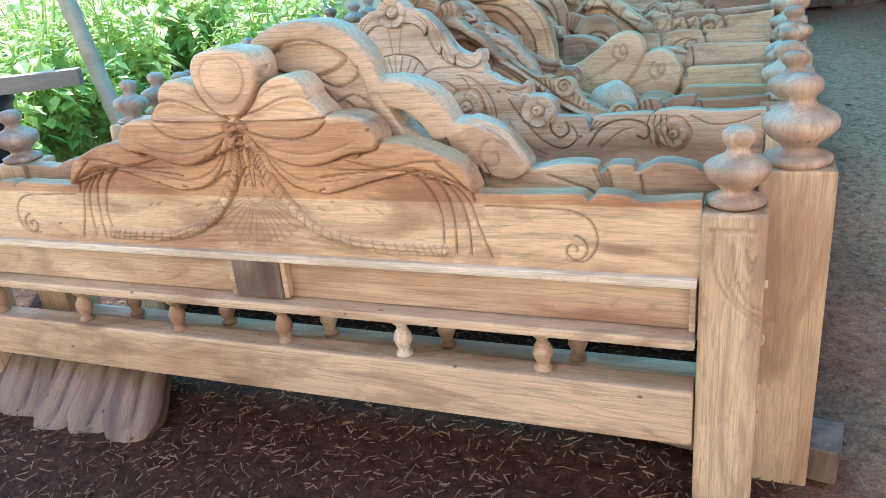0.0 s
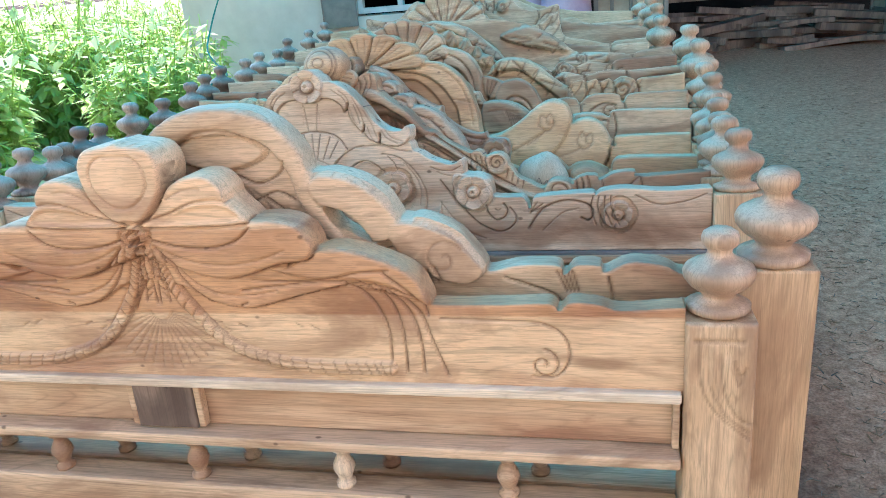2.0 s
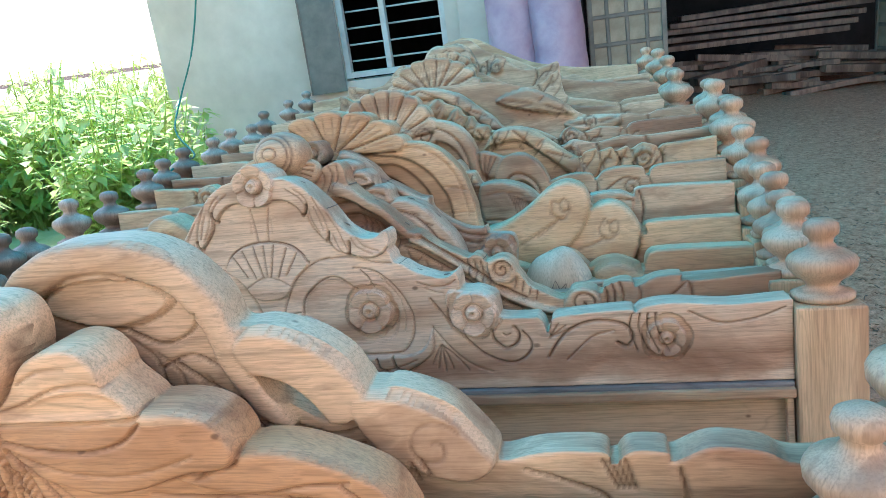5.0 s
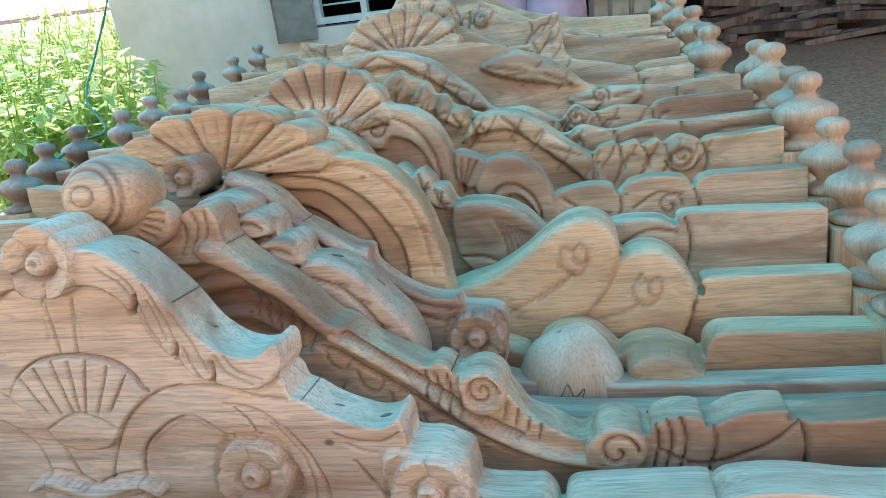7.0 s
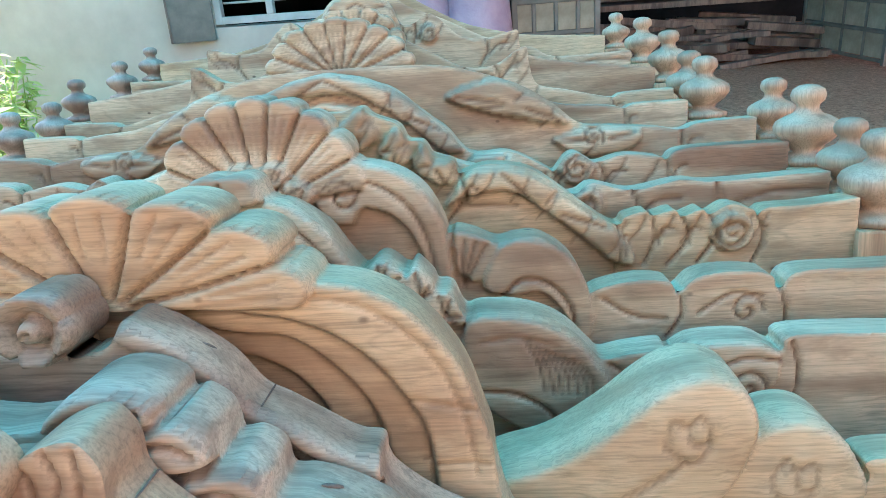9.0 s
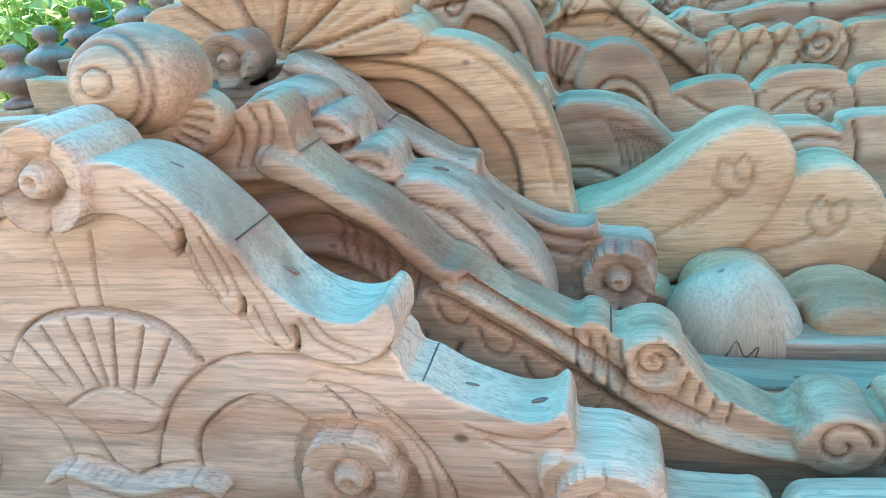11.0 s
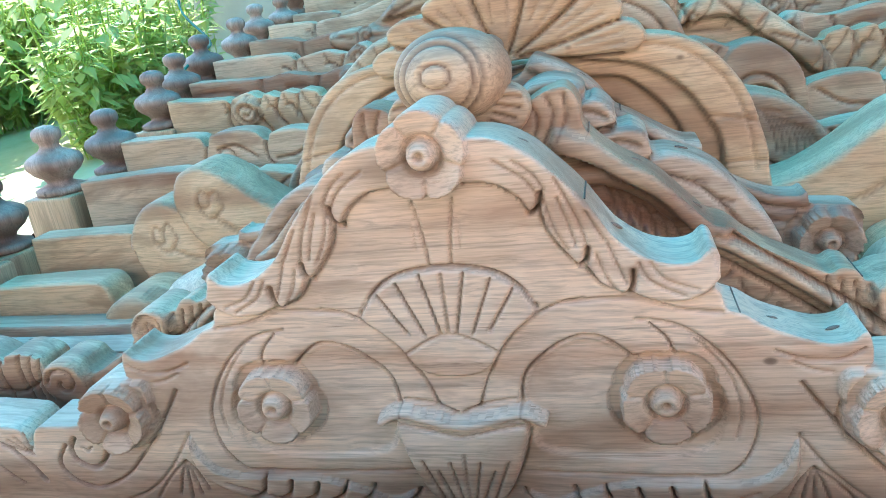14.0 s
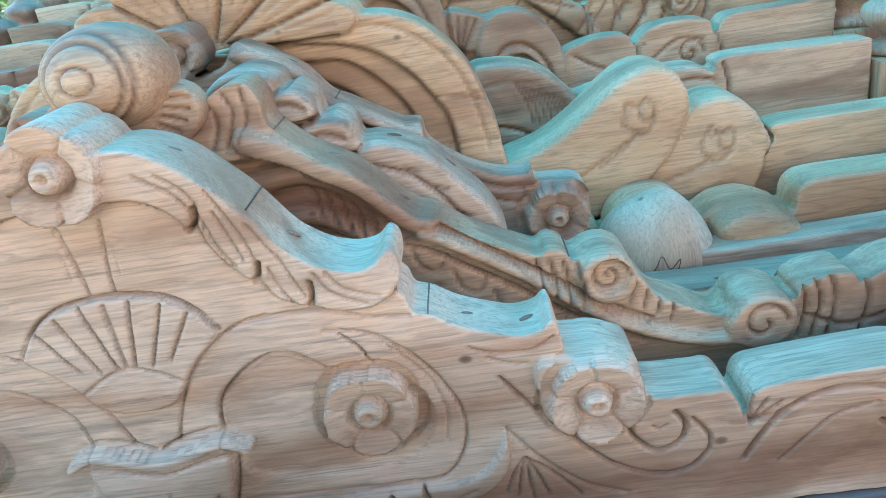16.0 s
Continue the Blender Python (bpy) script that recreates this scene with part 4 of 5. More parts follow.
    c.groove([(.398, .578), (.404, .574), (.41, .577)], .0012, .004)
    c.groove([(.472, .575), (.468, .60)], .002, .006)
    for k in range(4):
        c.groove([(.474, .568), (.478 + .011 * k, .594 - .004 * k)], .0014, .005)
    c.groove([(.47, .535), (.50, .575), (.545, .592), (.59, .585), (.605, .565), (.595, .548), (.58, .555)], .003, .009)
    c.groove([(.50, .53), (.54, .565), (.575, .575)], .0015, .004)
    c.flower((.655, .56), .03, 5, .012)
    for k in range(4):
        c.groove([(.605 + .012 * k, .60), (.60 + .014 * k, .575), (.61 + .016 * k, .54)], .0018, .006)
    c.groove([(.69, .60), (.735, .58), (.79, .585), (.83, .60)], .002, .005)
    c.flower((0, .856), .037, 5, .018, .94, True)
    c.cut_out("carved_board", 0.055, FLOWERW, p, "thick board carved with flowers, shell, vase and scrolls", round_edge=.0018, seed=3)
    for u, v, k in ((.075, .8535, -28), (.145, .7765, -38), (.264, .6885, -24), (.31, .678, 5)):
        slot(p, u, v, k, .026)
    joint(p, .122, .808, -54, .002, .054)
    joint(p, .236, .7055, -18, .002, .054)
    part("base_moulding", box(-.84, .84, -.006, .05, .468, .484, .004), BLUED, p, "dark blue-stained moulding")
    lower_frame(p, .84, .462, True, False, front=False)
    post(p, .892, .60, .10)
    post(p, -.892, .60, .10, fin="d")


def flower_wood():
    """Rubbed board glued from strips: brown heartwood with ragged edges along the foot, a pale strip above it."""
    m = wood("rubbed_carved_wood", (0.74, 0.585, 0.43), (0.68, 0.52, 0.365), (0.50, 0.32, 0.20), streak=0.34)
    n, l = m.node_tree.nodes, m.node_tree.links
    b = n["Principled BSDF"]
    col = b.inputs["Base Color"].links[0].from_socket
    tc, sp, ad = n.new("ShaderNodeTexCoord"), n.new("ShaderNodeSeparateXYZ"), n.new("ShaderNodeMath")
    l.new(tc.outputs["Object"], sp.inputs[0])
    ad.operation, ad.inputs[1].default_value = "MULTIPLY_ADD", 0.085
    l.new(tex(n, l, coords(n, l, (2.6, 9.0, 9.0)), 1.3, 5.0, 0.6, 0.5), ad.inputs[0])
    l.new(sp.outputs[2], ad.inputs[2])
    heart = ramp(n, l, ad.outputs[0], [(0.530, (1.05, 1.02, 0.98)), (0.545, (0.60, 0.42, 0.32)), (0.575, (0.50, 0.32, 0.235)), (0.600, (0.95, 0.88, 0.82)), (0.612, (1.04, 1.0, 0.96)), (0.700, (1.04, 1.0, 0.96)), (0.716, (0.72, 0.54, 0.43)), (0.728, (1.0, 0.95, 0.9))])
    l.new(mix(n, l, 0.75, col, heart, "MULTIPLY"), b.inputs["Base Color"])
    return m


FLOWERW = flower_wood()
BLUED = wood("blue_stained_strip", (0.20, 0.19, 0.19), (0.14, 0.135, 0.14), (0.08, 0.075, 0.08))
panel_flower()


def panel_head():
    p = panel(0.10, 0.20, "bed_headboard", "wooden bed panel with a round carved crest and spiral curls")
    c = Carving(0.842, 0.40, 0.90, 0.0026)
    top = [(0, .84), (.05, .84), (.062, .852), (.08, .861), (.097, .863), (.108, .848), (.11, .828), (.122, .812), (.142, .795), (.171, .777), (.198, .75), (.219, .729), (.236, .722), (.256, .705), (.277, .692), (.305, .678), (.321, .671), (.33, .676), (.342, .673), (.352, .662),
           (.36, .664), (.379, .669), (.394, .663), (.404, .644), (.415, .628), (.426, .612), (.449, .601), (.477, .586), (.489, .59), (.499, .602), (.518, .606), (.538, .60), (.548, .592), (.556, .604), (.58, .612), (.601, .61), (.609, .60), (.64, .615), (.684, .617), (.692, .606), (.841, .614)]
    c.board(top, 0.40)
    c.hollow([(.035, .79), (.07, .80), (.11, .80), (.14, .785), (.175, .765), (.205, .735), (.225, .71), (.20, .70), (.16, .69), (.10, .69), (.04, .70)], .022, .010)
    c.ridge([(.045, .762), (.10, .776), (.135, .774), (.165, .758), (.19, .735)], .012, .010, -.020, .016)
    c.ridge([(.045, .727), (.095, .738), (.13, .737), (.157, .722), (.18, .704)], .012, .010, -.020, .015)
    c.ridge([(.045, .70), (.10, .708), (.14, .70)], .008, .008, -.020, .012)
    for k in range(6):
        c.groove([(.125 + .012 * k, .765 - .008 * k), (.133 + .012 * k, .75 - .008 * k), (.138 + .011 * k, .735 - .008 * k)], .002, .006)
    for q in ([(.062, .852), (.07, .835), (.06, .81)], [(.078, .858), (.084, .838), (.072, .81)], [(.094, .858), (.096, .838), (.086, .815)]):
        c.groove(q, .0016, .004)
    c.band([(.09, .815), (.122, .80), (.142, .784), (.171, .766), (.198, .739), (.226, .718)], .011, .010, .012)
    c.groove([(.085, .80), (.12, .788), (.145, .772), (.172, .754), (.197, .727)], .0024, .008, stain_shade=.6)
    # thin bead running down to the curl, scale pattern under it
    c.ridge([(.222, .712), (.245, .70), (.303, .66), (.367, .611), (.415, .584), (.462, .567), (.507, .563)], .006, .006, .004, .010)
    c.groove([(.235, .716), (.258, .70), (.313, .662), (.372, .619), (.42, .592)], .002, .009)
    c.groove([(.205, .70), (.23, .69), (.29, .65), (.355, .602), (.41, .573)], .002, .009)
    for i in range(4):
        for j in range(2):
            x, z = .222 + .034 * i - .012 * j, .688 - .026 * i - .030 * j
            c.groove([(x - .012, z + .008), (x - .006, z - .010), (x + .008, z - .016), (x + .018, z - .002)], .0013, .004, stain_shade=.7)
    c.shape([(.354, .65), (.36, .664), (.379, .669), (.396, .662), (.405, .645), (.397, .626), (.378, .622), (.36, .63)], .016, .005, cut=True)
    c.spiral((.38, .647), .019, 1.4, .0016, .006)
    c.flower((.38, .647), .006, 3, .018)
    for k in range(4):
        c.groove([(.318 + .012 * k, .668 - .003 * k), (.322 + .012 * k, .65 - .004 * k), (.32 + .012 * k, .637 - .006 * k)], .0016, .006)
    for k in range(4):
        c.groove([(.404 + .012 * k, .63 - .008 * k), (.40 + .012 * k, .612 - .008 * k)], .0015, .005)
    c.shape([(.484, .575), (.489, .592), (.499, .602), (.52, .605), (.54, .598), (.546, .575), (.53, .555), (.505, .553), (.488, .562)], .014, .005, cut=False)
    c.spiral((.516, .579), .022, 1.1, .002, .007)
    for u in (.553, .566, .58, .609):
        c.groove([(u, .612), (u + .006, .585), (u - .002, .55)], .0020, .007)
    c.groove([(.56, .575), (.60, .56), (.66, .58), (.692, .605)], .002, .005)
    c.groove([(.692, .612), (.70, .58), (.695, .54)], .003, .008)
    c.cut_out("carved_board", 0.05, ROSE, p, round_edge=.002, seed=4)
    bm = bmesh.new()
    bmesh.ops.create_uvsphere(bm, u_segments=96, v_segments=72, radius=1)
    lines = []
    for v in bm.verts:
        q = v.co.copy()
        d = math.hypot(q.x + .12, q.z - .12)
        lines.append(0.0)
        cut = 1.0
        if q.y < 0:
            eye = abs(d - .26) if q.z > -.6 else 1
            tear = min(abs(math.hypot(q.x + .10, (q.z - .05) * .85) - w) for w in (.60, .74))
            # the same painted groove shade for the ball's rings
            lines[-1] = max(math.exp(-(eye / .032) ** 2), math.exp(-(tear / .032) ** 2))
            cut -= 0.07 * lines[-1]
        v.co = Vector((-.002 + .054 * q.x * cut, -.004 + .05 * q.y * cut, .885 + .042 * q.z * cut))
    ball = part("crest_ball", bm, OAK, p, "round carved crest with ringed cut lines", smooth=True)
    ball.data.attributes.new("cut_stain_shade", "FLOAT", "POINT").data.foreach_set("value", lines)
    frill = Carving(.072, .80, .89, .0022)
    frill.shape([(-.03, .87), (.03, .875), (.055, .87), (.066, .855), (.062, .838), (.045, .824), (.02, .816), (-.02, .816)], .006, .006)
    for k in range(9):
        t = radians(-88 + 11.5 * k)
        frill.groove([(.038 * math.cos(t), .868 + .036 * math.sin(t)), (.060 * math.cos(t), .868 + .050 * math.sin(t))], .0016, .005)
    f = frill.cut_out("frill", .02, OAK, p, "ribbed collar below the crest", round_edge=.002, seed=31)
    f.location = (0, -.012, 0)
    slot(p, .157, .786, -32, .024)
    slot(p, .21, .738, -42, .024)
    joint(p, .115, .821, -45, .002, .048)
    joint(p, .348, .667, -50, .002, .048)
    post(p, .87, .60, .10)
    post(p, -.90, .60, .10, fin="d")
    part("bottom_rail", box(-.84, .84, -.01, .04, .10, .22, .006), OAK, p)
    return p


panel_head()


def panel_lobes():
    p = panel(0.10, 0.275, "bed_headboard", "wooden bed panel topped with a stair of carved lobes")
    c = Carving(0.842, 0.40, 0.90, 0.0030)
    c.board([(0, .82), (.035, .825), (.041, .836), (.055, .848), (.075, .854), (.097, .85), (.11, .841), (.112, .83), (.122, .832), (.136, .821), (.14, .807), (.142, .799), (.155, .80), (.169, .79), (.173, .772), (.19, .77), (.215, .761), (.24, .745), (.263, .717), (.282, .695), (.296, .666), (.30, .64), (.305, .60), (.42, .57), (.60, .565), (.841, .57)], 0.40)
    for q in ([(.04, .83), (.055, .847), (.075, .853), (.097, .849), (.11, .84), (.10, .828), (.07, .826)], [(.075, .815), (.098, .83), (.121, .831), (.137, .82), (.139, .805), (.12, .80), (.09, .80)], [(.105, .785), (.132, .797), (.155, .799), (.169, .79), (.171, .765), (.15, .765), (.12, .768)]):
        c.shape(q, .018, .005, over=True, cut=False)
    for q in ([(.05, .833), (.075, .842), (.10, .84)], [(.085, .812), (.11, .82), (.13, .812)], [(.118, .782), (.142, .787), (.16, .78)]):
        c.groove(q, .003, .008, stain_shade=.6)
    for q in ([(.035, .822), (.07, .824), (.11, .83)], [(.08, .798), (.115, .799), (.14, .803)], [(.11, .766), (.145, .763), (.172, .766)]):
        c.groove(q, .003, .012)
    c.shape([(.165, .755), (.19, .769), (.215, .76), (.24, .744), (.263, .716), (.282, .694), (.296, .664), (.285, .63), (.255, .65), (.22, .70)], .012, .006, cut=False)
    c.groove([(.18, .75), (.215, .735), (.245, .705), (.268, .665)], .0022, .006)
    c.groove([(.175, .735), (.205, .715), (.235, .68)], .0016, .004)
    for u, v in ((.21, .742), (.235, .72), (.255, .69)):
        c.groove([(u, v), (u + .012, v - .004)], .0014, .004)
    c.cut_out("carved_board", 0.05, LOBEW, p, round_edge=.0022, seed=6)
    slot(p, .203, .7665, -20, .024, .008)
    slot(p, .252, .731, -48, .024, .008)
    post(p, .885, .585, .10)
    post(p, -.87, .585, .10, fin="d")
    part("bottom_rail", box(-.84, .84, -.01, .04, .10, .22, .006), OAK, p)


LOBEW = wood("greyish_heartwood", (0.60, 0.45, 0.31), (0.50, 0.35, 0.23), (0.32, 0.19, 0.12), streak=0.36)
panel_lobes()


def panel_strap():
    p = panel(0.10, 0.345, "bed_headboard", "wooden bed panel edged with a sweeping carved strap")
    c = Carving(0.842, 0.40, 0.92, 0.0030)
    c.board([(0, .83), (.04, .84), (.056, .86), (.072, .855), (.089, .846), (.119, .823), (.139, .797), (.158, .786), (.18, .772), (.207, .756), (.226, .752), (.228, .737), (.236, .724), (.264, .702), (.297, .686), (.325, .682), (.334, .686), (.338, .672), (.357, .669), (.385, .664), (.392, .64), (.388, .60), (.40, .57), (.60, .562), (.841, .566)], 0.40)
    c.band([(.06, .85), (.089, .836), (.119, .812), (.137, .787), (.158, .776), (.18, .762), (.207, .747), (.224, .743)], .008, .008, .010)
    c.hollow([(.07, .82), (.10, .81), (.125, .785), (.15, .77), (.14, .75), (.10, .77), (.07, .79)], .012, .008)
    for k in range(4):
        c.groove([(.105 + .018 * k, .805 - .016 * k), (.118 + .018 * k, .785 - .015 * k), (.122 + .018 * k, .76 - .014 * k)], .0018, .006)
    c.groove([(.165, .765), (.20, .74), (.225, .73)], .0024, .008)
    c.groove([(.22, .715), (.26, .69), (.30, .672), (.33, .668)], .0022, .007)
    c.groove([(.23, .70), (.265, .672), (.305, .655), (.325, .655)], .0016, .005)
    c.flower((.355, .633), .034, 6, .020)
    c.flower((0, .860), .027, 5, .022, .3, True)
    c.cut_out("carved_board", 0.04, LOBEW, p, round_edge=.0022, seed=26)
    slot(p, .107, .832, -38, .02, .007)
    joint(p, .146, .7925, -38, .002, .038)
    post(p, .882, .58, .09)
    post(p, -.87, .58, .09, fin="d", deep=.06)
    part("bottom_rail", box(-.84, .84, -.01, .03, .10, .22, .006), OAK, p)


panel_strap()


def panel_fan():
    p = panel(0.12, 0.41, "bed_headboard", "pale wood bed panel crowned by a yellow fan shell")
    c = Carving(0.822, 0.38, 0.95, 0.0028)
    top = [(0, .83), (.075, .838), (.10, .846), (.131, .854), (.163, .855), (.195, .848), (.225, .831), (.25, .804), (.268, .774), (.28, .737), (.287, .712), (.290, .68), (.30, .64), (.325, .60), (.384, .575), (.395, .56), (.41, .59), (.44, .605), (.475, .602), (.503, .575), (.508, .57), (.530, .582), (.565, .584),
           (.602, .568), (.612, .560), (.622, .588), (.66, .596), (.821, .592)]
    c.board(top, 0.38, .006)
    # three steps of a broad arch, each cut deeper than the one outside it
    c.hollow([(.02, .835), (.106, .831), (.157, .818), (.196, .79), (.222, .754), (.236, .722), (.239, .66), (.20, .62), (.02, .62)], .010, .004)
    c.hollow([(.02, .815), (.097, .812), (.135, .806), (.17, .776), (.19, .748), (.20, .715), (.205, .66), (.02, .64)], .010, .004)
    c.hollow([(.02, .79), (.09, .79), (.125, .775), (.15, .745), (.163, .71), (.165, .66), (.02, .66)], .010, .004)
    c.groove([(.05, .834), (.106, .831), (.157, .818), (.196, .79), (.222, .754), (.236, .722), (.239, .66)], .0034, .006)
    c.groove([(.05, .815), (.097, .812), (.135, .806), (.17, .776), (.19, .748), (.20, .715), (.205, .66)], .003, .006)
    c.groove([(.05, .79), (.09, .79), (.125, .775), (.15, .745), (.163, .71)], .003, .006)
    c.groove([(.12, .845), (.17, .842), (.21, .825), (.245, .79), (.266, .74), (.274, .69)], .0014, .003, stain_shade=.4)
    c.groove([(.222, .757), (.25, .752), (.278, .745)], .0012, .003)
    c.groove([(.232, .70), (.26, .702), (.285, .70)], .0012, .003)
    c.shape([(.515, .56), (.535, .580), (.565, .583), (.60, .566), (.612, .54), (.58, .52), (.53, .525)], .045, .03, over=True, dome=.01)
    c.groove([(.53, .535), (.56, .545), (.60, .54)], .0016, .004)
    c.scallop((0, .842), .160, -3, 183, 7, .024, .575, .17)
    c.cut_out("carved_board", 0.05, YELLOW, p, round_edge=.0022, seed=7)
    for s in (-1, 1):
        bm = bmesh.new()
        bmesh.ops.create_uvsphere(bm, u_segments=40, v_segments=24, radius=1)
        for v in bm.verts:
            q = v.co
            v.co = Vector((s * .446 + .068 * q.x * (1 - .10 * q.z), -.022 + .056 * q.y, .545 + .072 * q.z + .004 * math.sin(q.x * 5)))
        boss = part("boss", bm, PALE, p, "rounded pale boss carved like a bud", smooth=True)
        for pts in ([(-.030, -.020), (-.012, .002), (-.004, .016), (.004, .0), (.016, .010), (.012, -.010), (.026, -.014)], [(-.034, -.024), (-.010, -.020), (.014, -.022), (.026, -.014)], [(-.012, .002), (-.010, -.012), (-.004, -.020)]):
            line = rounded([(s * .446 + x, -.0225 - .0555 * math.sqrt(max(0, 1 - (x / .068) ** 2 - ((z - .0) / .072) ** 2)), .545 + z) for x, z in pts], 4)
            part("scratched_bud", tube([tuple(q) for q in line], .0008, 5), BROWN, boss)
    post(p, .865, .60, .10)
    post(p, -.90, .61, .10, fin="d")
    part("bottom_rail", box(-.82, .82, -.01, .04, .10, .22, .006), OAK, p)


panel_fan()


def panel_petals():
    p = panel(0.12, 0.50, "bed_headboard", "pale wood bed panel with broad petals bearing scratched buds")
    c = Carving(0.812, 0.36, 0.90, 0.0042)
    c.board([(0, .82), (.12, .80), (.22, .74), (.28, .62), (.36, .60), (.50, .60), (.62, .600), (.626, .624), (.70, .627), (.811, .626)], 0.36)
    c.shape([(.42, .55), (.49, .62), (.517, .664), (.545, .677), (.575, .672), (.602, .645), (.616, .605), (.60, .56), (.575, .525), (.50, .51)], .024, .014, dome=.01)
    c.shape([(.25, .615), (.292, .638), (.337, .651), (.384, .679), (.424, .711), (.452, .726), (.478, .727), (.504, .713), (.516, .682), (.511, .653), (.485, .61), (.42, .555), (.33, .54), (.25, .55)], .036, .014, over=True, dome=.012)
    for x, z, a in ((.452, .665, .0), (.545, .615, -.3)):
        for q in (((-.018, .0), (-.012, .025), (0, .018), (.012, .028), (.02, .004), (.004, -.016), (-.018, 0)), ((0, .018), (.006, .002), (.02, .004)), ((-.002, -.014), (-.02, -.03), (-.05, -.05))):
            c.groove([(x + u * math.cos(a) - v * math.sin(a), z + u * math.sin(a) + v * math.cos(a)) for u, v in q], .0013, .0035)
    c.groove([(.27, .575), (.36, .60), (.44, .645)], .0014, .003)
    c.groove([(.612, .60), (.604, .56), (.585, .53)], .003, .010)
    c.cut_out("carved_board", 0.045, YELLOW, p, seed=8)
    post(p, .862, .60, .10)
    post(p, -.90, .60, .10, fin="d")
    part("bottom_rail", box(-.81, .81, -.01, .04, .10, .22, .006), OAK, p)


panel_petals()


def panel_shell():
    p = panel(0.12, 0.672, "bed_headboard", "carved wood bed panel with knobbed crest and broad side pods")
    c = Carving(0.83, 0.36, 0.92, 0.0034)
    c.board([(0, .868), (.02, .87), (.037, .863), (.045, .842), (.071, .833), (.106, .808), (.128, .776), (.145, .755), (.152, .758), (.165, .768), (.178, .766), (.196, .752), (.207, .760), (.224, .742), (.229, .731), (.246, .727), (.262, .698), (.304, .702), (.347, .692), (.377, .674), (.402, .647), (.414, .637), (.44, .642), (.482, .646), (.491, .637), (.519, .652), (.58, .653), (.611, .640), (.634, .658), (.829, .652)], 0.36)
    c.shape([(-.02, .868), (.02, .87), (.036, .862), (.042, .842), (.02, .835), (-.02, .835)], .016, .008, cut=False)
    c.groove([(0, .862), (.004, .845), (0, .83)], .002, .006)
    c.shape([(.045, .84), (.071, .832), (.106, .806), (.128, .775), (.14, .755), (.12, .74), (.08, .77), (.05, .80)], .010, .006, cut=False)
    c.groove([(.05, .825), (.085, .80), (.11, .77), (.125, .75)], .002, .006)
    for q in ([(.14, .74), (.151, .757), (.165, .767), (.178, .765), (.196, .75), (.19, .73), (.16, .725)], [(.19, .735), (.207, .759), (.225, .74), (.228, .73), (.22, .715), (.20, .715)], [(.215, .72), (.23, .73), (.246, .726), (.261, .70), (.25, .69), (.225, .70)]):
        c.shape(q, .018, .006, over=True, cut=False)
        mx, mz = sum(w[0] for w in q) / len(q), sum(w[1] for w in q) / len(q)
        for w in q[1:5]:
            c.groove([(mx, mz - .008), (mx + .8 * (w[0] - mx), mz + .8 * (w[1] - mz))], .0014, .005)
    c.shape([(.255, .66), (.264, .698), (.304, .701), (.347, .69), (.377, .672), (.402, .645), (.42, .61), (.41, .57), (.33, .56), (.27, .60)], .022, .010, dome=.010)
    for k in range(7):
        c.groove([(.325 + .010 * k, .672 - .005 * k), (.338 + .010 * k, .645 - .004 * k), (.345 + .009 * k, .612 - .001 * k)], .0012, .004)
    c.groove([(.268, .613), (.306, .611), (.344, .593), (.36, .57)], .0026, .008)
    c.groove([(.275, .672), (.32, .676), (.36, .662)], .0013, .003, stain_shade=.5)
    c.shape([(.515, .60), (.52, .651), (.58, .652), (.608, .638), (.60, .60), (.56, .59)], .010, .008, cut=False)
    c.spiral((.57, .60), .022, 1.2, .0020, .006)
    c.groove([(.44, .57), (.50, .60), (.56, .635), (.61, .63)], .0022, .007)
    c.groove([(.48, .56), (.52, .585), (.56, .60)], .0016, .005)
    c.groove([(.622, .65), (.63, .61), (.62, .56)], .003, .008)
    c.groove([(.42, .632), (.445, .61), (.44, .57)], .002, .006)
    c.cut_out("carved_board", 0.05, OAK, p, round_edge=.0024, seed=9)
    post(p, .885, .62, .10)
    post(p, -.90, .63, .10, fin="d")
    part("bottom_rail", box(-.83, .83, -.01, .04, .10, .22, .006), OAK, p)


panel_shell()


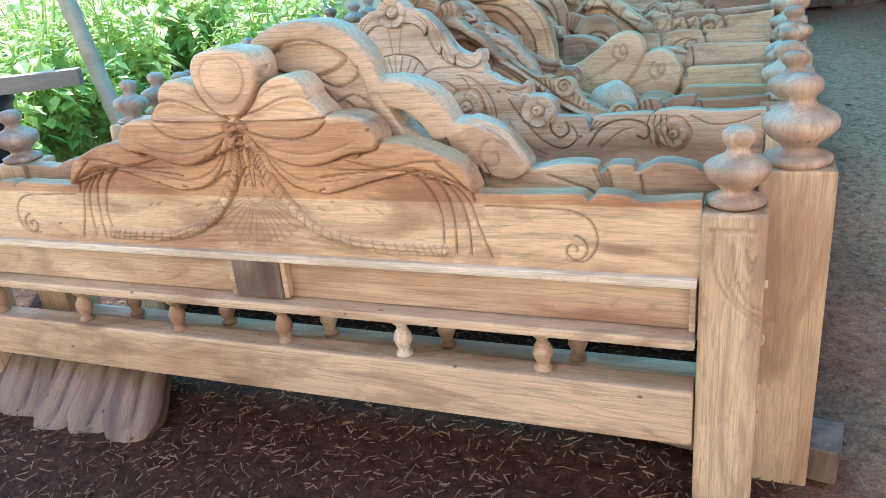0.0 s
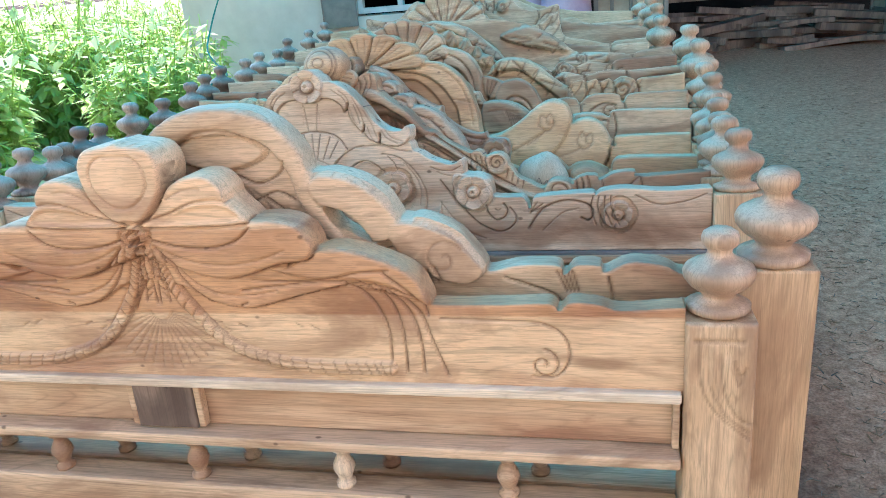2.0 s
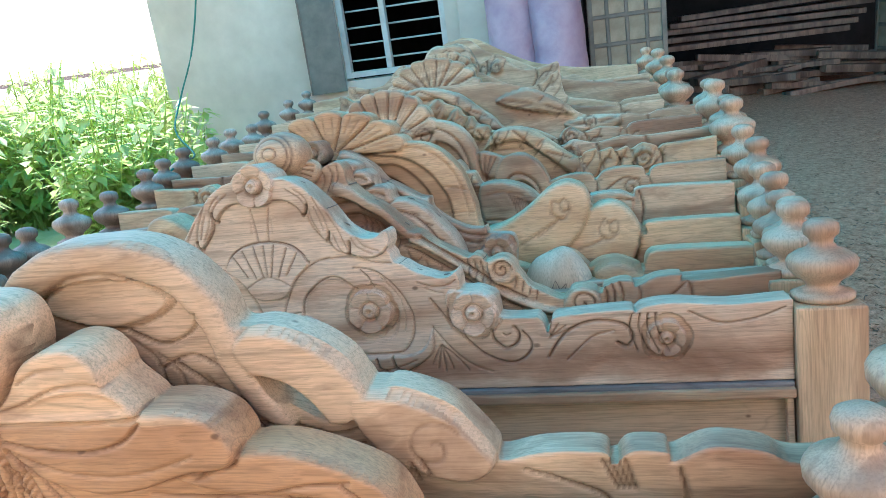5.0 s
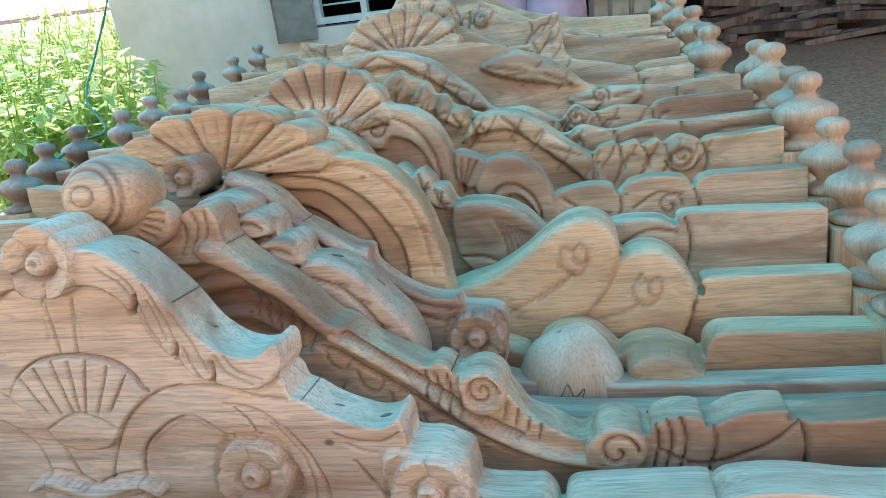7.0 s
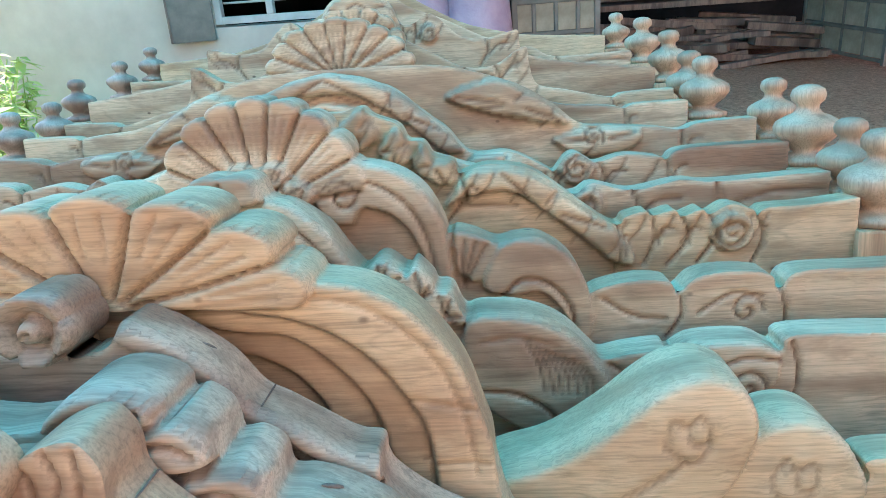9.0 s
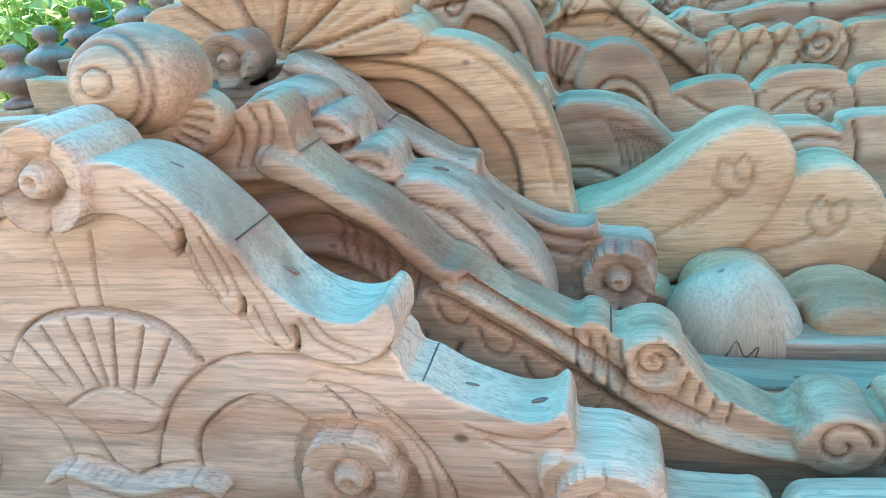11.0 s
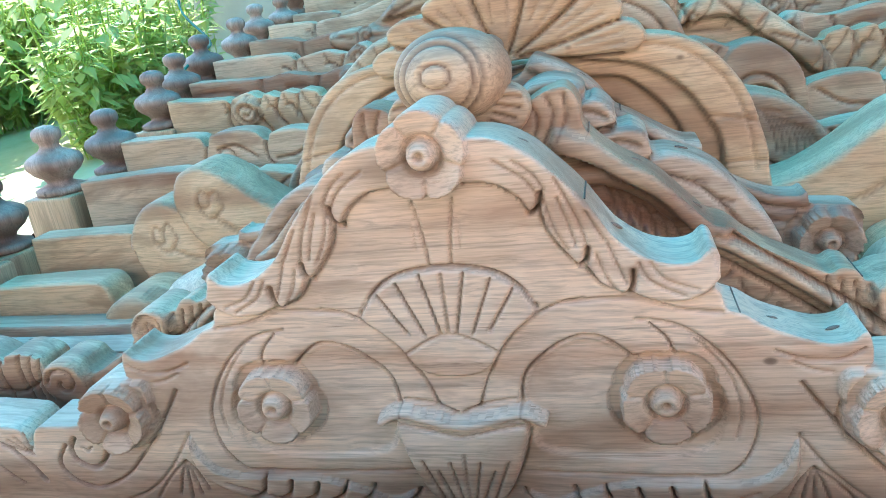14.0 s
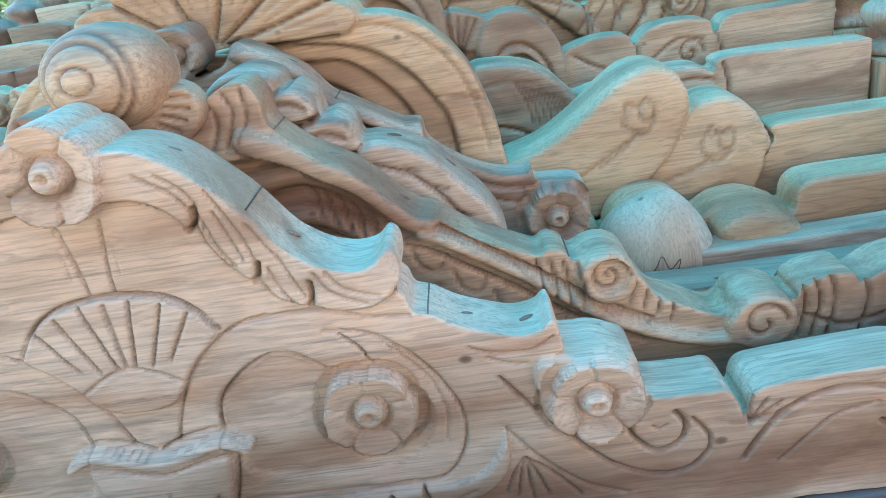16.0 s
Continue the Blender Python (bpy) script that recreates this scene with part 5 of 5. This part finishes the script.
def panel_curl():
    p = panel(0.13, 0.79, "bed_headboard", "pale wood bed panel with a scalloped shell and rolled spiral bands")
    c = Carving(0.822, 0.40, 0.96, 0.0036)
    c.board([(0, .83), (.066, .83), (.086, .838), (.105, .844), (.129, .846), (.169, .834), (.202, .808), (.224, .766), (.23, .735), (.236, .754), (.262, .748), (.290, .736), (.315, .741), (.345, .739), (.38, .714), (.40, .678), (.407, .655), (.414, .667), (.463, .677), (.504, .673), (.515, .658), (.539, .678), (.58, .684), (.628, .678), (.64, .657), (.662, .679), (.744, .681), (.821, .682)], 0.40)
    c.shape([(.066, .80), (.075, .828), (.10, .843), (.129, .845), (.169, .833), (.202, .807), (.224, .763), (.231, .70), (.225, .64), (.195, .64), (.20, .70), (.185, .75), (.16, .78), (.125, .79), (.11, .77), (.08, .775)], .016, .006, cut=False)
    c.groove([(.085, .815), (.12, .825), (.16, .81), (.19, .778), (.207, .73), (.21, .67)], .0022, .006)
    c.spiral((.10, .806), .024, 1.3, .0022, .007, 2.6, -1)
    c.shape([(.24, .70), (.236, .752), (.262, .747), (.29, .735), (.27, .69)], .010, .006, cut=False)
    for k in range(3):
        c.groove([(.248 + .014 * k, .742 - .003 * k), (.245 + .008 * k, .71), (.245, .68)], .0016, .005)
    c.shape([(.27, .68), (.294, .735), (.345, .738), (.38, .713), (.40, .677), (.407, .62), (.385, .60), (.37, .64), (.345, .67), (.31, .67)], .016, .006, cut=False)
    c.groove([(.29, .665), (.32, .69), (.355, .68), (.378, .65), (.385, .61)], .003, .009)
    c.groove([(.42, .655), (.46, .63), (.50, .625)], .002, .006)
    c.groove([(.515, .665), (.52, .63), (.50, .60)], .0026, .008)
    c.groove([(.54, .63), (.58, .655), (.62, .65)], .002, .006)
    c.spiral((.60, .632), .022, 1.2, .002, .006)
    c.groove([(.64, .665), (.65, .62), (.64, .58)], .0026, .008)
    c.scallop((0, .80), .135, 6, 174, 9, .022, 1.0, .08, .04)
    for q in ((.045, .812, .024), (.02, .838, .020)):
        c.shape([(q[0] + q[2] * math.cos(k * .785), q[1] + q[2] * .8 * math.sin(k * .785)) for k in range(8)], .034, .008, over=True, cut=False)
        c.rays((q[0], q[1] - .015), .012, q[2] * 1.3, 60, 120, 3, .0014, .004)
    c.cut_out("carved_board", 0.05, OAK, p, round_edge=.0026, seed=11)
    post(p, .867, .63, .10)
    post(p, -.867, .62, .10, fin="d")
    part("bottom_rail", box(-.82, .82, -.01, .04, .10, .22, .006), OAK, p)


panel_curl()


def panel_far(cx, val, label, top, wood_mat, half=0.84, rail_post=0.66, crest=None, spirals=(), leaves=(), seed=0, left="d", right="t", low=0.40, step=0.006, both=True):
    """A panel deep in the row: outline, a few raised leaves and curls, cut lines between the swells of its rail."""
    p = panel(cx, val, "bed_headboard", label)
    c = Carving(half, low, max(v for _, v in top) + 0.06, step)
    c.board(top, low)
    r = random.Random(seed)
    for a in leaves:
        c.shape(a, .026, .018, cut=False, dome=.010)
        mx, mz = sum(q[0] for q in a) / len(a), sum(q[1] for q in a) / len(a)
        for q in a[::2]:
            c.groove([(mx + .25 * (q[0] - mx), mz + .25 * (q[1] - mz)), (mx + .85 * (q[0] - mx), mz + .85 * (q[1] - mz))], .0022, .006)
    for x, z, rad in spirals:
        c.shape([(x + rad * 1.15 * math.cos(k * .785), z + rad * 1.15 * math.sin(k * .785)) for k in range(8)], .018, .012, cut=False)
        c.spiral((x, z), rad, 1.4, .0028, .008, r.uniform(0, 6))
    for k in range(2, len(top) - 1):
        (x0, z0), (x, z), (x1, z1) = top[k - 1], top[k], top[k + 1]
        if z < z0 + .001 and z < z1 + .001:
            c.groove([(x, z), (x + r.uniform(0, .012), z - .035), (x - r.uniform(.005, .03), z - .075)], .0028, .009)
            c.groove([(x + .01, z - .045), ((x + x1) / 2, z - .02), (x1, z1 - .03)], .002, .005)
        elif x > .1 and x1 - x0 < .12:
            c.groove([(x, z - .008), (x - .01, z - .028), (x - .03, z - .05)], .0018, .004)
    if crest:
        c.scallop(*crest[:5], crest[5] * .7, crest[8], .11, .05)
    c.cut_out("carved_board", 0.05, wood_mat, p, seed=seed)
    post(p, half + .045, rail_post, .10, fin=right, sc=r.choice((1.0, 1.15)))
    post(p, -half - .045, rail_post - .01, .10, fin=left, sc=1.0)
    part("bottom_rail", box(-half, half, -.01, .04, .10, .22, .006), OAK, p)
    return p


panel_far(0.13, 1.0, "wooden bed panel with a long carved leaf and spiral",
          [(0, .872), (.062, .868), (.094, .876), (.112, .862), (.149, .846), (.163, .823), (.186, .818), (.20, .797), (.23, .787), (.238, .768), (.265, .776), (.292, .779), (.343, .769), (.384, .742), (.434, .701), (.474, .675), (.488, .687), (.518, .694), (.527, .686), (.56, .694), (.572, .683), (.601, .693), (.614, .684), (.643, .698), (.676, .689), (.685, .68), (.70, .69), (.759, .692), (.832, .699)],
          YELLOW, .832, .65, None, ((.645, .659, .026),), ([(.215, .72), (.25, .768), (.292, .775), (.343, .765), (.384, .738), (.434, .697), (.474, .67), (.50, .62), (.467, .621), (.383, .69), (.316, .737), (.25, .735)], [(.05, .83), (.094, .873), (.11, .86), (.12, .83), (.09, .81)], [(.12, .81), (.149, .843), (.162, .82), (.165, .79), (.14, .785)], [(.17, .78), (.186, .815), (.199, .795), (.23, .784), (.22, .75)]), 12, step=.0042)
panel_far(0.13, 1.12, "wooden bed panel with a low waved rail",
          [(0, .80), (.15, .78), (.24, .75), (.33, .726), (.414, .690), (.455, .705), (.52, .690), (.60, .703), (.66, .697), (.84, .705)], ROSE, .84, .66, None, ((.44, .67, .028),), (), 13)
panel_far(0.12, 1.27, "brown wood bed panel with a broad sunburst arch",
          [(0, .891), (.061, .88), (.09, .869), (.122, .856), (.161, .824), (.19, .80), (.221, .775), (.262, .73), (.333, .728), (.40, .695), (.414, .686), (.435, .712), (.455, .720), (.480, .705), (.496, .699), (.547, .711), (.607, .703), (.622, .697), (.657, .716), (.84, .718)],
          ROSE, .84, .67, None, ((.456, .690, .026),), ([(-.02, .888), (.061, .877), (.122, .853), (.161, .82), (.221, .772), (.25, .735), (.21, .735), (.167, .772), (.117, .812), (.057, .846), (-.02, .858)], [(-.02, .835), (.057, .826), (.117, .783), (.16, .74), (.13, .72), (.08, .77), (-.02, .80)], [(.25, .70), (.27, .725), (.33, .722), (.36, .69), (.30, .66)]), 14, step=.0048)
panel_far(0.13, 1.47, "pale wood bed panel with flowing ribbon carving",
          [(0, .87), (.18, .865), (.30, .835), (.366, .809), (.423, .773), (.479, .728), (.55, .72), (.64, .711), (.688, .703), (.73, .716), (.84, .720)], OAK, .84, .67, None, ((.50, .70, .024),),
          ([(.20, .80), (.30, .83), (.366, .802), (.423, .766), (.45, .73), (.36, .745), (.26, .77)], [(.42, .70), (.50, .716), (.60, .708), (.58, .67), (.48, .66)]), 15)
panel_far(0.07, 1.70, "carved wood bed panel with a fan shell and side leaves",
          [(0, .90), (.118, .883), (.168, .835), (.26, .80), (.34, .79), (.40, .76), (.47, .74), (.539, .722), (.645, .714), (.67, .706), (.70, .716), (.82, .718)], OAK, .822, .67, ((0, .815), .185, 8, 172, 9, .036, .08, True, 0.78), (), ([(.12, .82), (.168, .83), (.25, .795), (.33, .785), (.28, .75), (.18, .76)],), 16)
panel_far(0.08, 1.88, "wooden bed panel with upturned leaf tips",
          [(0, .90), (.10, .89), (.20, .84), (.28, .80), (.36, .80), (.42, .835), (.445, .84), (.45, .80), (.47, .745), (.55, .725), (.66, .70), (.69, .71), (.82, .715)], OAK, .822, .66, ((0, .84), .14, 14, 166, 7, .034, .08, True, 0.95), (), (), 17)
panel_far(0.06, 2.10, "wooden bed panel with a stepped carved crest",
          [(0, .98), (.05, .985), (.09, .96), (.12, .90), (.16, .90), (.20, .925), (.24, .90), (.29, .855), (.36, .845), (.43, .86), (.455, .86), (.46, .81), (.50, .785), (.60, .765), (.84, .735)], ROSE, .84, .69, None, ((.20, .87, .024),), ([(-.02, .97), (.05, .978), (.085, .95), (.10, .91), (-.02, .90)],), 18)
panel_far(0.05, 2.42, "pale wood bed panel at the back with a low crest",
          [(0, .99), (.06, .98), (.12, .93), (.24, .88), (.36, .82), (.42, .80), (.44, .77), (.52, .775), (.60, .74), (.84, .745)], OAK, .84, .70, None, (), (), 19)
panel_far(0.02, 2.75, "yellowish wood bed panel at the far end of the row",
          [(0, .99), (.08, .97), (.20, .90), (.34, .83), (.50, .79), (.60, .775), (.84, .76)], YELLOW, .84, .71, None, (), (), 20)

# ---- odds and ends round the row ----


def slab_board(x, y, turn, w, h, lean, seed):
    """A raw sawn board with a wavy live edge and a rounded foot."""
    r = random.Random(seed)
    t = thing("raw_board", pose(x, y, -0.012, lean, r.uniform(-4, 4), turn), "rough-sawn brown board with wavy edges propped on the earth", "board", "raw boards under the row")
    c = Carving(w / 2 + 0.02, 0.0, h, 0.012, False)
    L = [(-w * .2, 0.004), (-w * .42, .05), (-w * .5 + r.uniform(-.01, .01), h * .3), (-w * .40, h * .6), (-w * .42, h - .01), (w * .42, h - .01), (w * .46, h * .6), (w * .5, h * .35), (w * .44, .05), (w * .2, 0.004)]
    c.shape(L, 0.004, 0.02)
    c.groove([(0, .05), (.01, h * .5), (-.01, h)], .006, .005)
    c.cut_out("plank", 0.035, SLAB, t, seed=seed)


for k in range(6):
    slab_board(-1.00 + 0.115 * k, -0.50 + 0.012 * (k % 3), 8 + 5 * (k % 3), 0.125 + 0.012 * (k % 3), 0.27 + 0.01 * (k % 2), -57, 30 + k)


def plank(x, y, z, ln, w, th, turn, label, mat=OLD, tilt=0.0, roll_=0.0, name="plank"):
    bm = box(-ln / 2, ln / 2, -w / 2, w / 2, 0, th, 0.004)
    bmesh.ops.bisect_plane(bm, geom=bm.verts[:] + bm.edges[:] + bm.faces[:], plane_co=(0, 0, 0), plane_no=(1, 0, 0))
    for v in bm.verts:
        v.co.z += 0.006 * noise.noise(v.co * 4 + Vector((x, y, 1)))
    ob = new(name, mesh_of(name, bm, mat))
    ob.matrix_world = pose(x, y, z, roll_, tilt, turn)
    return tagged(ob, label, "plank", "loose planks")


plank(0.62, -0.12, -0.005, 0.95, 0.10, 0.075, -10, "old brown timber lying on the earth under the bed panels", BROWN)
plank(-1.02, -0.66, 0.02, 0.5, 0.12, 0.03, 60, "pale grey offcut board propped at the edge of the row", OLD, 4)


def offcut_heap():
    # planks in dark brown: the store's shade is put into their colour
    r = random.Random(8)
    for k in range(46):
        layer = k // 12
        plank(1.15 + 0.30 * (k % 12) * 0.62 + r.uniform(-.1, .1), 6.6 + 0.5 * r.random() + 0.15 * layer, 0.0 + 0.09 * layer + 0.01 * (k % 3), r.uniform(.5, 1.1), r.uniform(.08, .16), r.uniform(.04, .08), r.uniform(-30, 30),
              "offcut in the heap inside the store, browned for shade", BROWN, r.uniform(-8, 8), r.uniform(-6, 6))
    for k in range(5):
        plank(2.1 + 0.1 * k, 7.3 + 0.1 * k, 0.48 + 0.07 * k, 1.9, 0.5, 0.05, r.uniform(-10, 6), "wide sawn plank stacked inside the store", BROWN, r.uniform(-2, 2), r.uniform(-2, 2))


offcut_heap()


def bamboo_pole():
    p = thing("bamboo_pole", pose(0, 0, 0), "dry grey bamboo pole standing at the field's edge", "pole")
    a, b = Vector((-1.90, 1.30, -0.02)), Vector((-2.50, 1.36, 2.9))
    pts, rad = [], []
    bm = bmesh.new()
    rings = []
    d = (b - a).normalized()
    s = d.cross(Vector((0, 1, 0))).normalized()
    u = s.cross(d)
    for k in range(61):
        t = k / 60
        r = 0.042 - 0.006 * t + (0.006 if k % 9 == 0 else 0.0)
        c = a + (b - a) * t + s * 0.02 * math.sin(t * 4)
        rings.append([bm.verts.new(c + r * (math.cos(q * .5236) * s + math.sin(q * .5236) * u)) for q in range(12)])
    for e, f in zip(rings, rings[1:]):
        for k in range(12):
            bm.faces.new((e[k], e[(k + 1) % 12], f[(k + 1) % 12], f[k]))
    bm.faces.new(rings[0])
    bm.faces.new(rings[-1])
    bmesh.ops.recalc_face_normals(bm, faces=bm.faces[:])
    part("cane", bm, BAMBOO, p, smooth=True)


bamboo_pole()

plank(-2.16, 0.66, 0.585, 1.0, 0.075, 0.07, 33, "weathered grey beam resting on the black tub", OLD, 0)
plank(-2.30, 0.80, 0.585, 0.8, 0.05, 0.03, 40, "thin weathered lath resting on the black tub", OLD, 0)


def tub():
    t = thing("plastic_tub", pose(-2.18, 0.68, -0.015), "black plastic tub standing by the field", "tub")
    part("body", turned([(.15, 0), (.165, .02), (.18, .30), (.19, .55), (.205, .57), (.205, .60), (.185, .60), (.175, .57), (.155, .06), (.05, .05)], 28), RUBBER, t, smooth=True)


tub()


def cord():
    pts = rounded([(-0.98, 2.3, 1.95), (-1.02, 2.28, 1.45), (-1.10, 2.25, 1.12), (-1.16, 2.15, .90), (-1.10, 1.95, .78), (-0.92, 1.75, .70), (-0.80, 1.45, .72), (-.78, 1.3, .70)], 6)
    ob = new("cord", mesh_of("cord", tube([tuple(q) for q in pts], 0.004, 6), GREENW, True))
    tagged(ob, "thin green cord hanging down onto the bed posts", "cord")


cord()


def field_plant(x, y, h, seed, n):
    """A leafy weed: thin stems with pointed leaves."""
    r = random.Random(seed)
    p = thing("weed_plant", pose(x, y, 0), "leafy bright green weed in the field", "plant", "weeds in the field")
    sb, vs, fs = bmesh.new(), [], []
    for k in range(n):
        a, ln = r.uniform(0, 6.28), h * r.uniform(.6, 1.1)
        out = h * r.uniform(.05, .42)
        base = Vector((r.uniform(-.12, .12), r.uniform(-.12, .12), 0))
        tip = base + Vector((out * math.cos(a), out * math.sin(a), ln))
        mid = (base + tip) / 2 + Vector((r.uniform(-.06, .06), r.uniform(-.06, .06), .04))
        line = [base + (mid - base) * 2 * t if t < .5 else mid + (tip - mid) * (2 * t - 1) for t in (0, .25, .5, .75, 1)]
        for i in range(4):
            for q in range(3):
                e = Vector((.006 * math.cos(q * 2.1), .006 * math.sin(q * 2.1), 0))
                f = Vector((.006 * math.cos(q * 2.1 + 2.1), .006 * math.sin(q * 2.1 + 2.1), 0))
                sb.faces.new([sb.verts.new(w) for w in (line[i] + e, line[i] + f, line[i + 1] + f * .7, line[i + 1] + e * .7)])
        for j in range(16):
            t = r.uniform(.15, 1)
            c = line[min(int(t * 4), 3)].lerp(line[min(int(t * 4) + 1, 4)], t * 4 % 1)
            b = r.uniform(0, 6.28)
            L, W, dr = r.uniform(.07, .17), r.uniform(.020, .042), r.uniform(-.7, .35)
            d = Vector((math.cos(b), math.sin(b), dr)).normalized()
            s = d.cross(Vector((0, 0, 1))).normalized()
            k0 = len(vs)
            dn = Vector((0, 0, -.02))
            vs += [tuple(c), tuple(c + d * L * .4 + s * W), tuple(c + d * L + dn), tuple(c + d * L * .4 - s * W), tuple(c + d * L * .45 + Vector((0, 0, -.008)))]
            fs += [(k0, k0 + 1, k0 + 4), (k0 + 1, k0 + 2, k0 + 4), (k0 + 2, k0 + 3, k0 + 4), (k0 + 3, k0, k0 + 4)]
    part("stem", sb, LEAF, p)
    me = bpy.data.meshes.new("foliage")
    me.from_pydata(vs, [], fs)
    me.materials.append(LEAF)
    ob = new("foliage", me)
    ob.parent = p
    return p


PLANTS = [field_plant(-3.0, 2.6, .75, 3, 22), field_plant(-3.5, 3.4, .9, 4, 24), field_plant(-2.6, 3.5, .65, 5, 22), field_plant(-4.2, 4.0, 1.0, 6, 24)]
rp = random.Random(12)
for k in range(120):
    y = 0.7 + 7.5 * rp.random() ** 0.9
    x = -2.15 - 0.22 * max(y - 3, 0) - 3.4 * rp.random() ** 1.2 - (0.9 if y > 4.6 else 0)
    sc = rp.uniform(.65, 1.15)
    copy_thing(rp.choice(PLANTS), pose(x, y, -0.01, 0, 0, rp.uniform(0, 360)) @ Matrix.Scale(sc, 4))


def field_ground():
    bm = bmesh.new()
    xs, ys = [-120, -40, -16, -9, -6.5, -5.2, -4.2, -3.4, -2.6, -2.0], [-30, -8, -2, 0, 1.5, 3, 5, 7, 10, 18, 40, 120]
    rows = [[bm.verts.new((x + (0.15 * math.sin(y * 2) if x == -2.0 else 0), y, 0.035 + 0.02 * noise.noise((x, y, 0)))) for x in xs] for y in ys]
    for a, b in zip(rows, rows[1:]):
        for k in range(len(xs) - 1):
            bm.faces.new((a[k], a[k + 1], b[k + 1], b[k]))
    tagged(new("field", mesh_of("field", bm, GRASS, True)), "sunlit field of pale dry grass", "field", kind="structure")


field_ground()
scatter("wood_shavings", "brown wood shavings and slivers strewn on the earth", [(-1.5, 1.0, -0.9, 0.5, 5200), (1.0, 2.4, -0.6, 2.2, 1500), (1.0, 3.5, 2.0, 5.0, 700)], 0.018, CHIP, 4)
scatter("bark_crumbs", "dark bark crumbs on the earth", [(-1.4, 1.0, -0.8, 0.5, 1500), (1.0, 2.6, -0.6, 3.0, 1500)], 0.018, SLAB, 5)
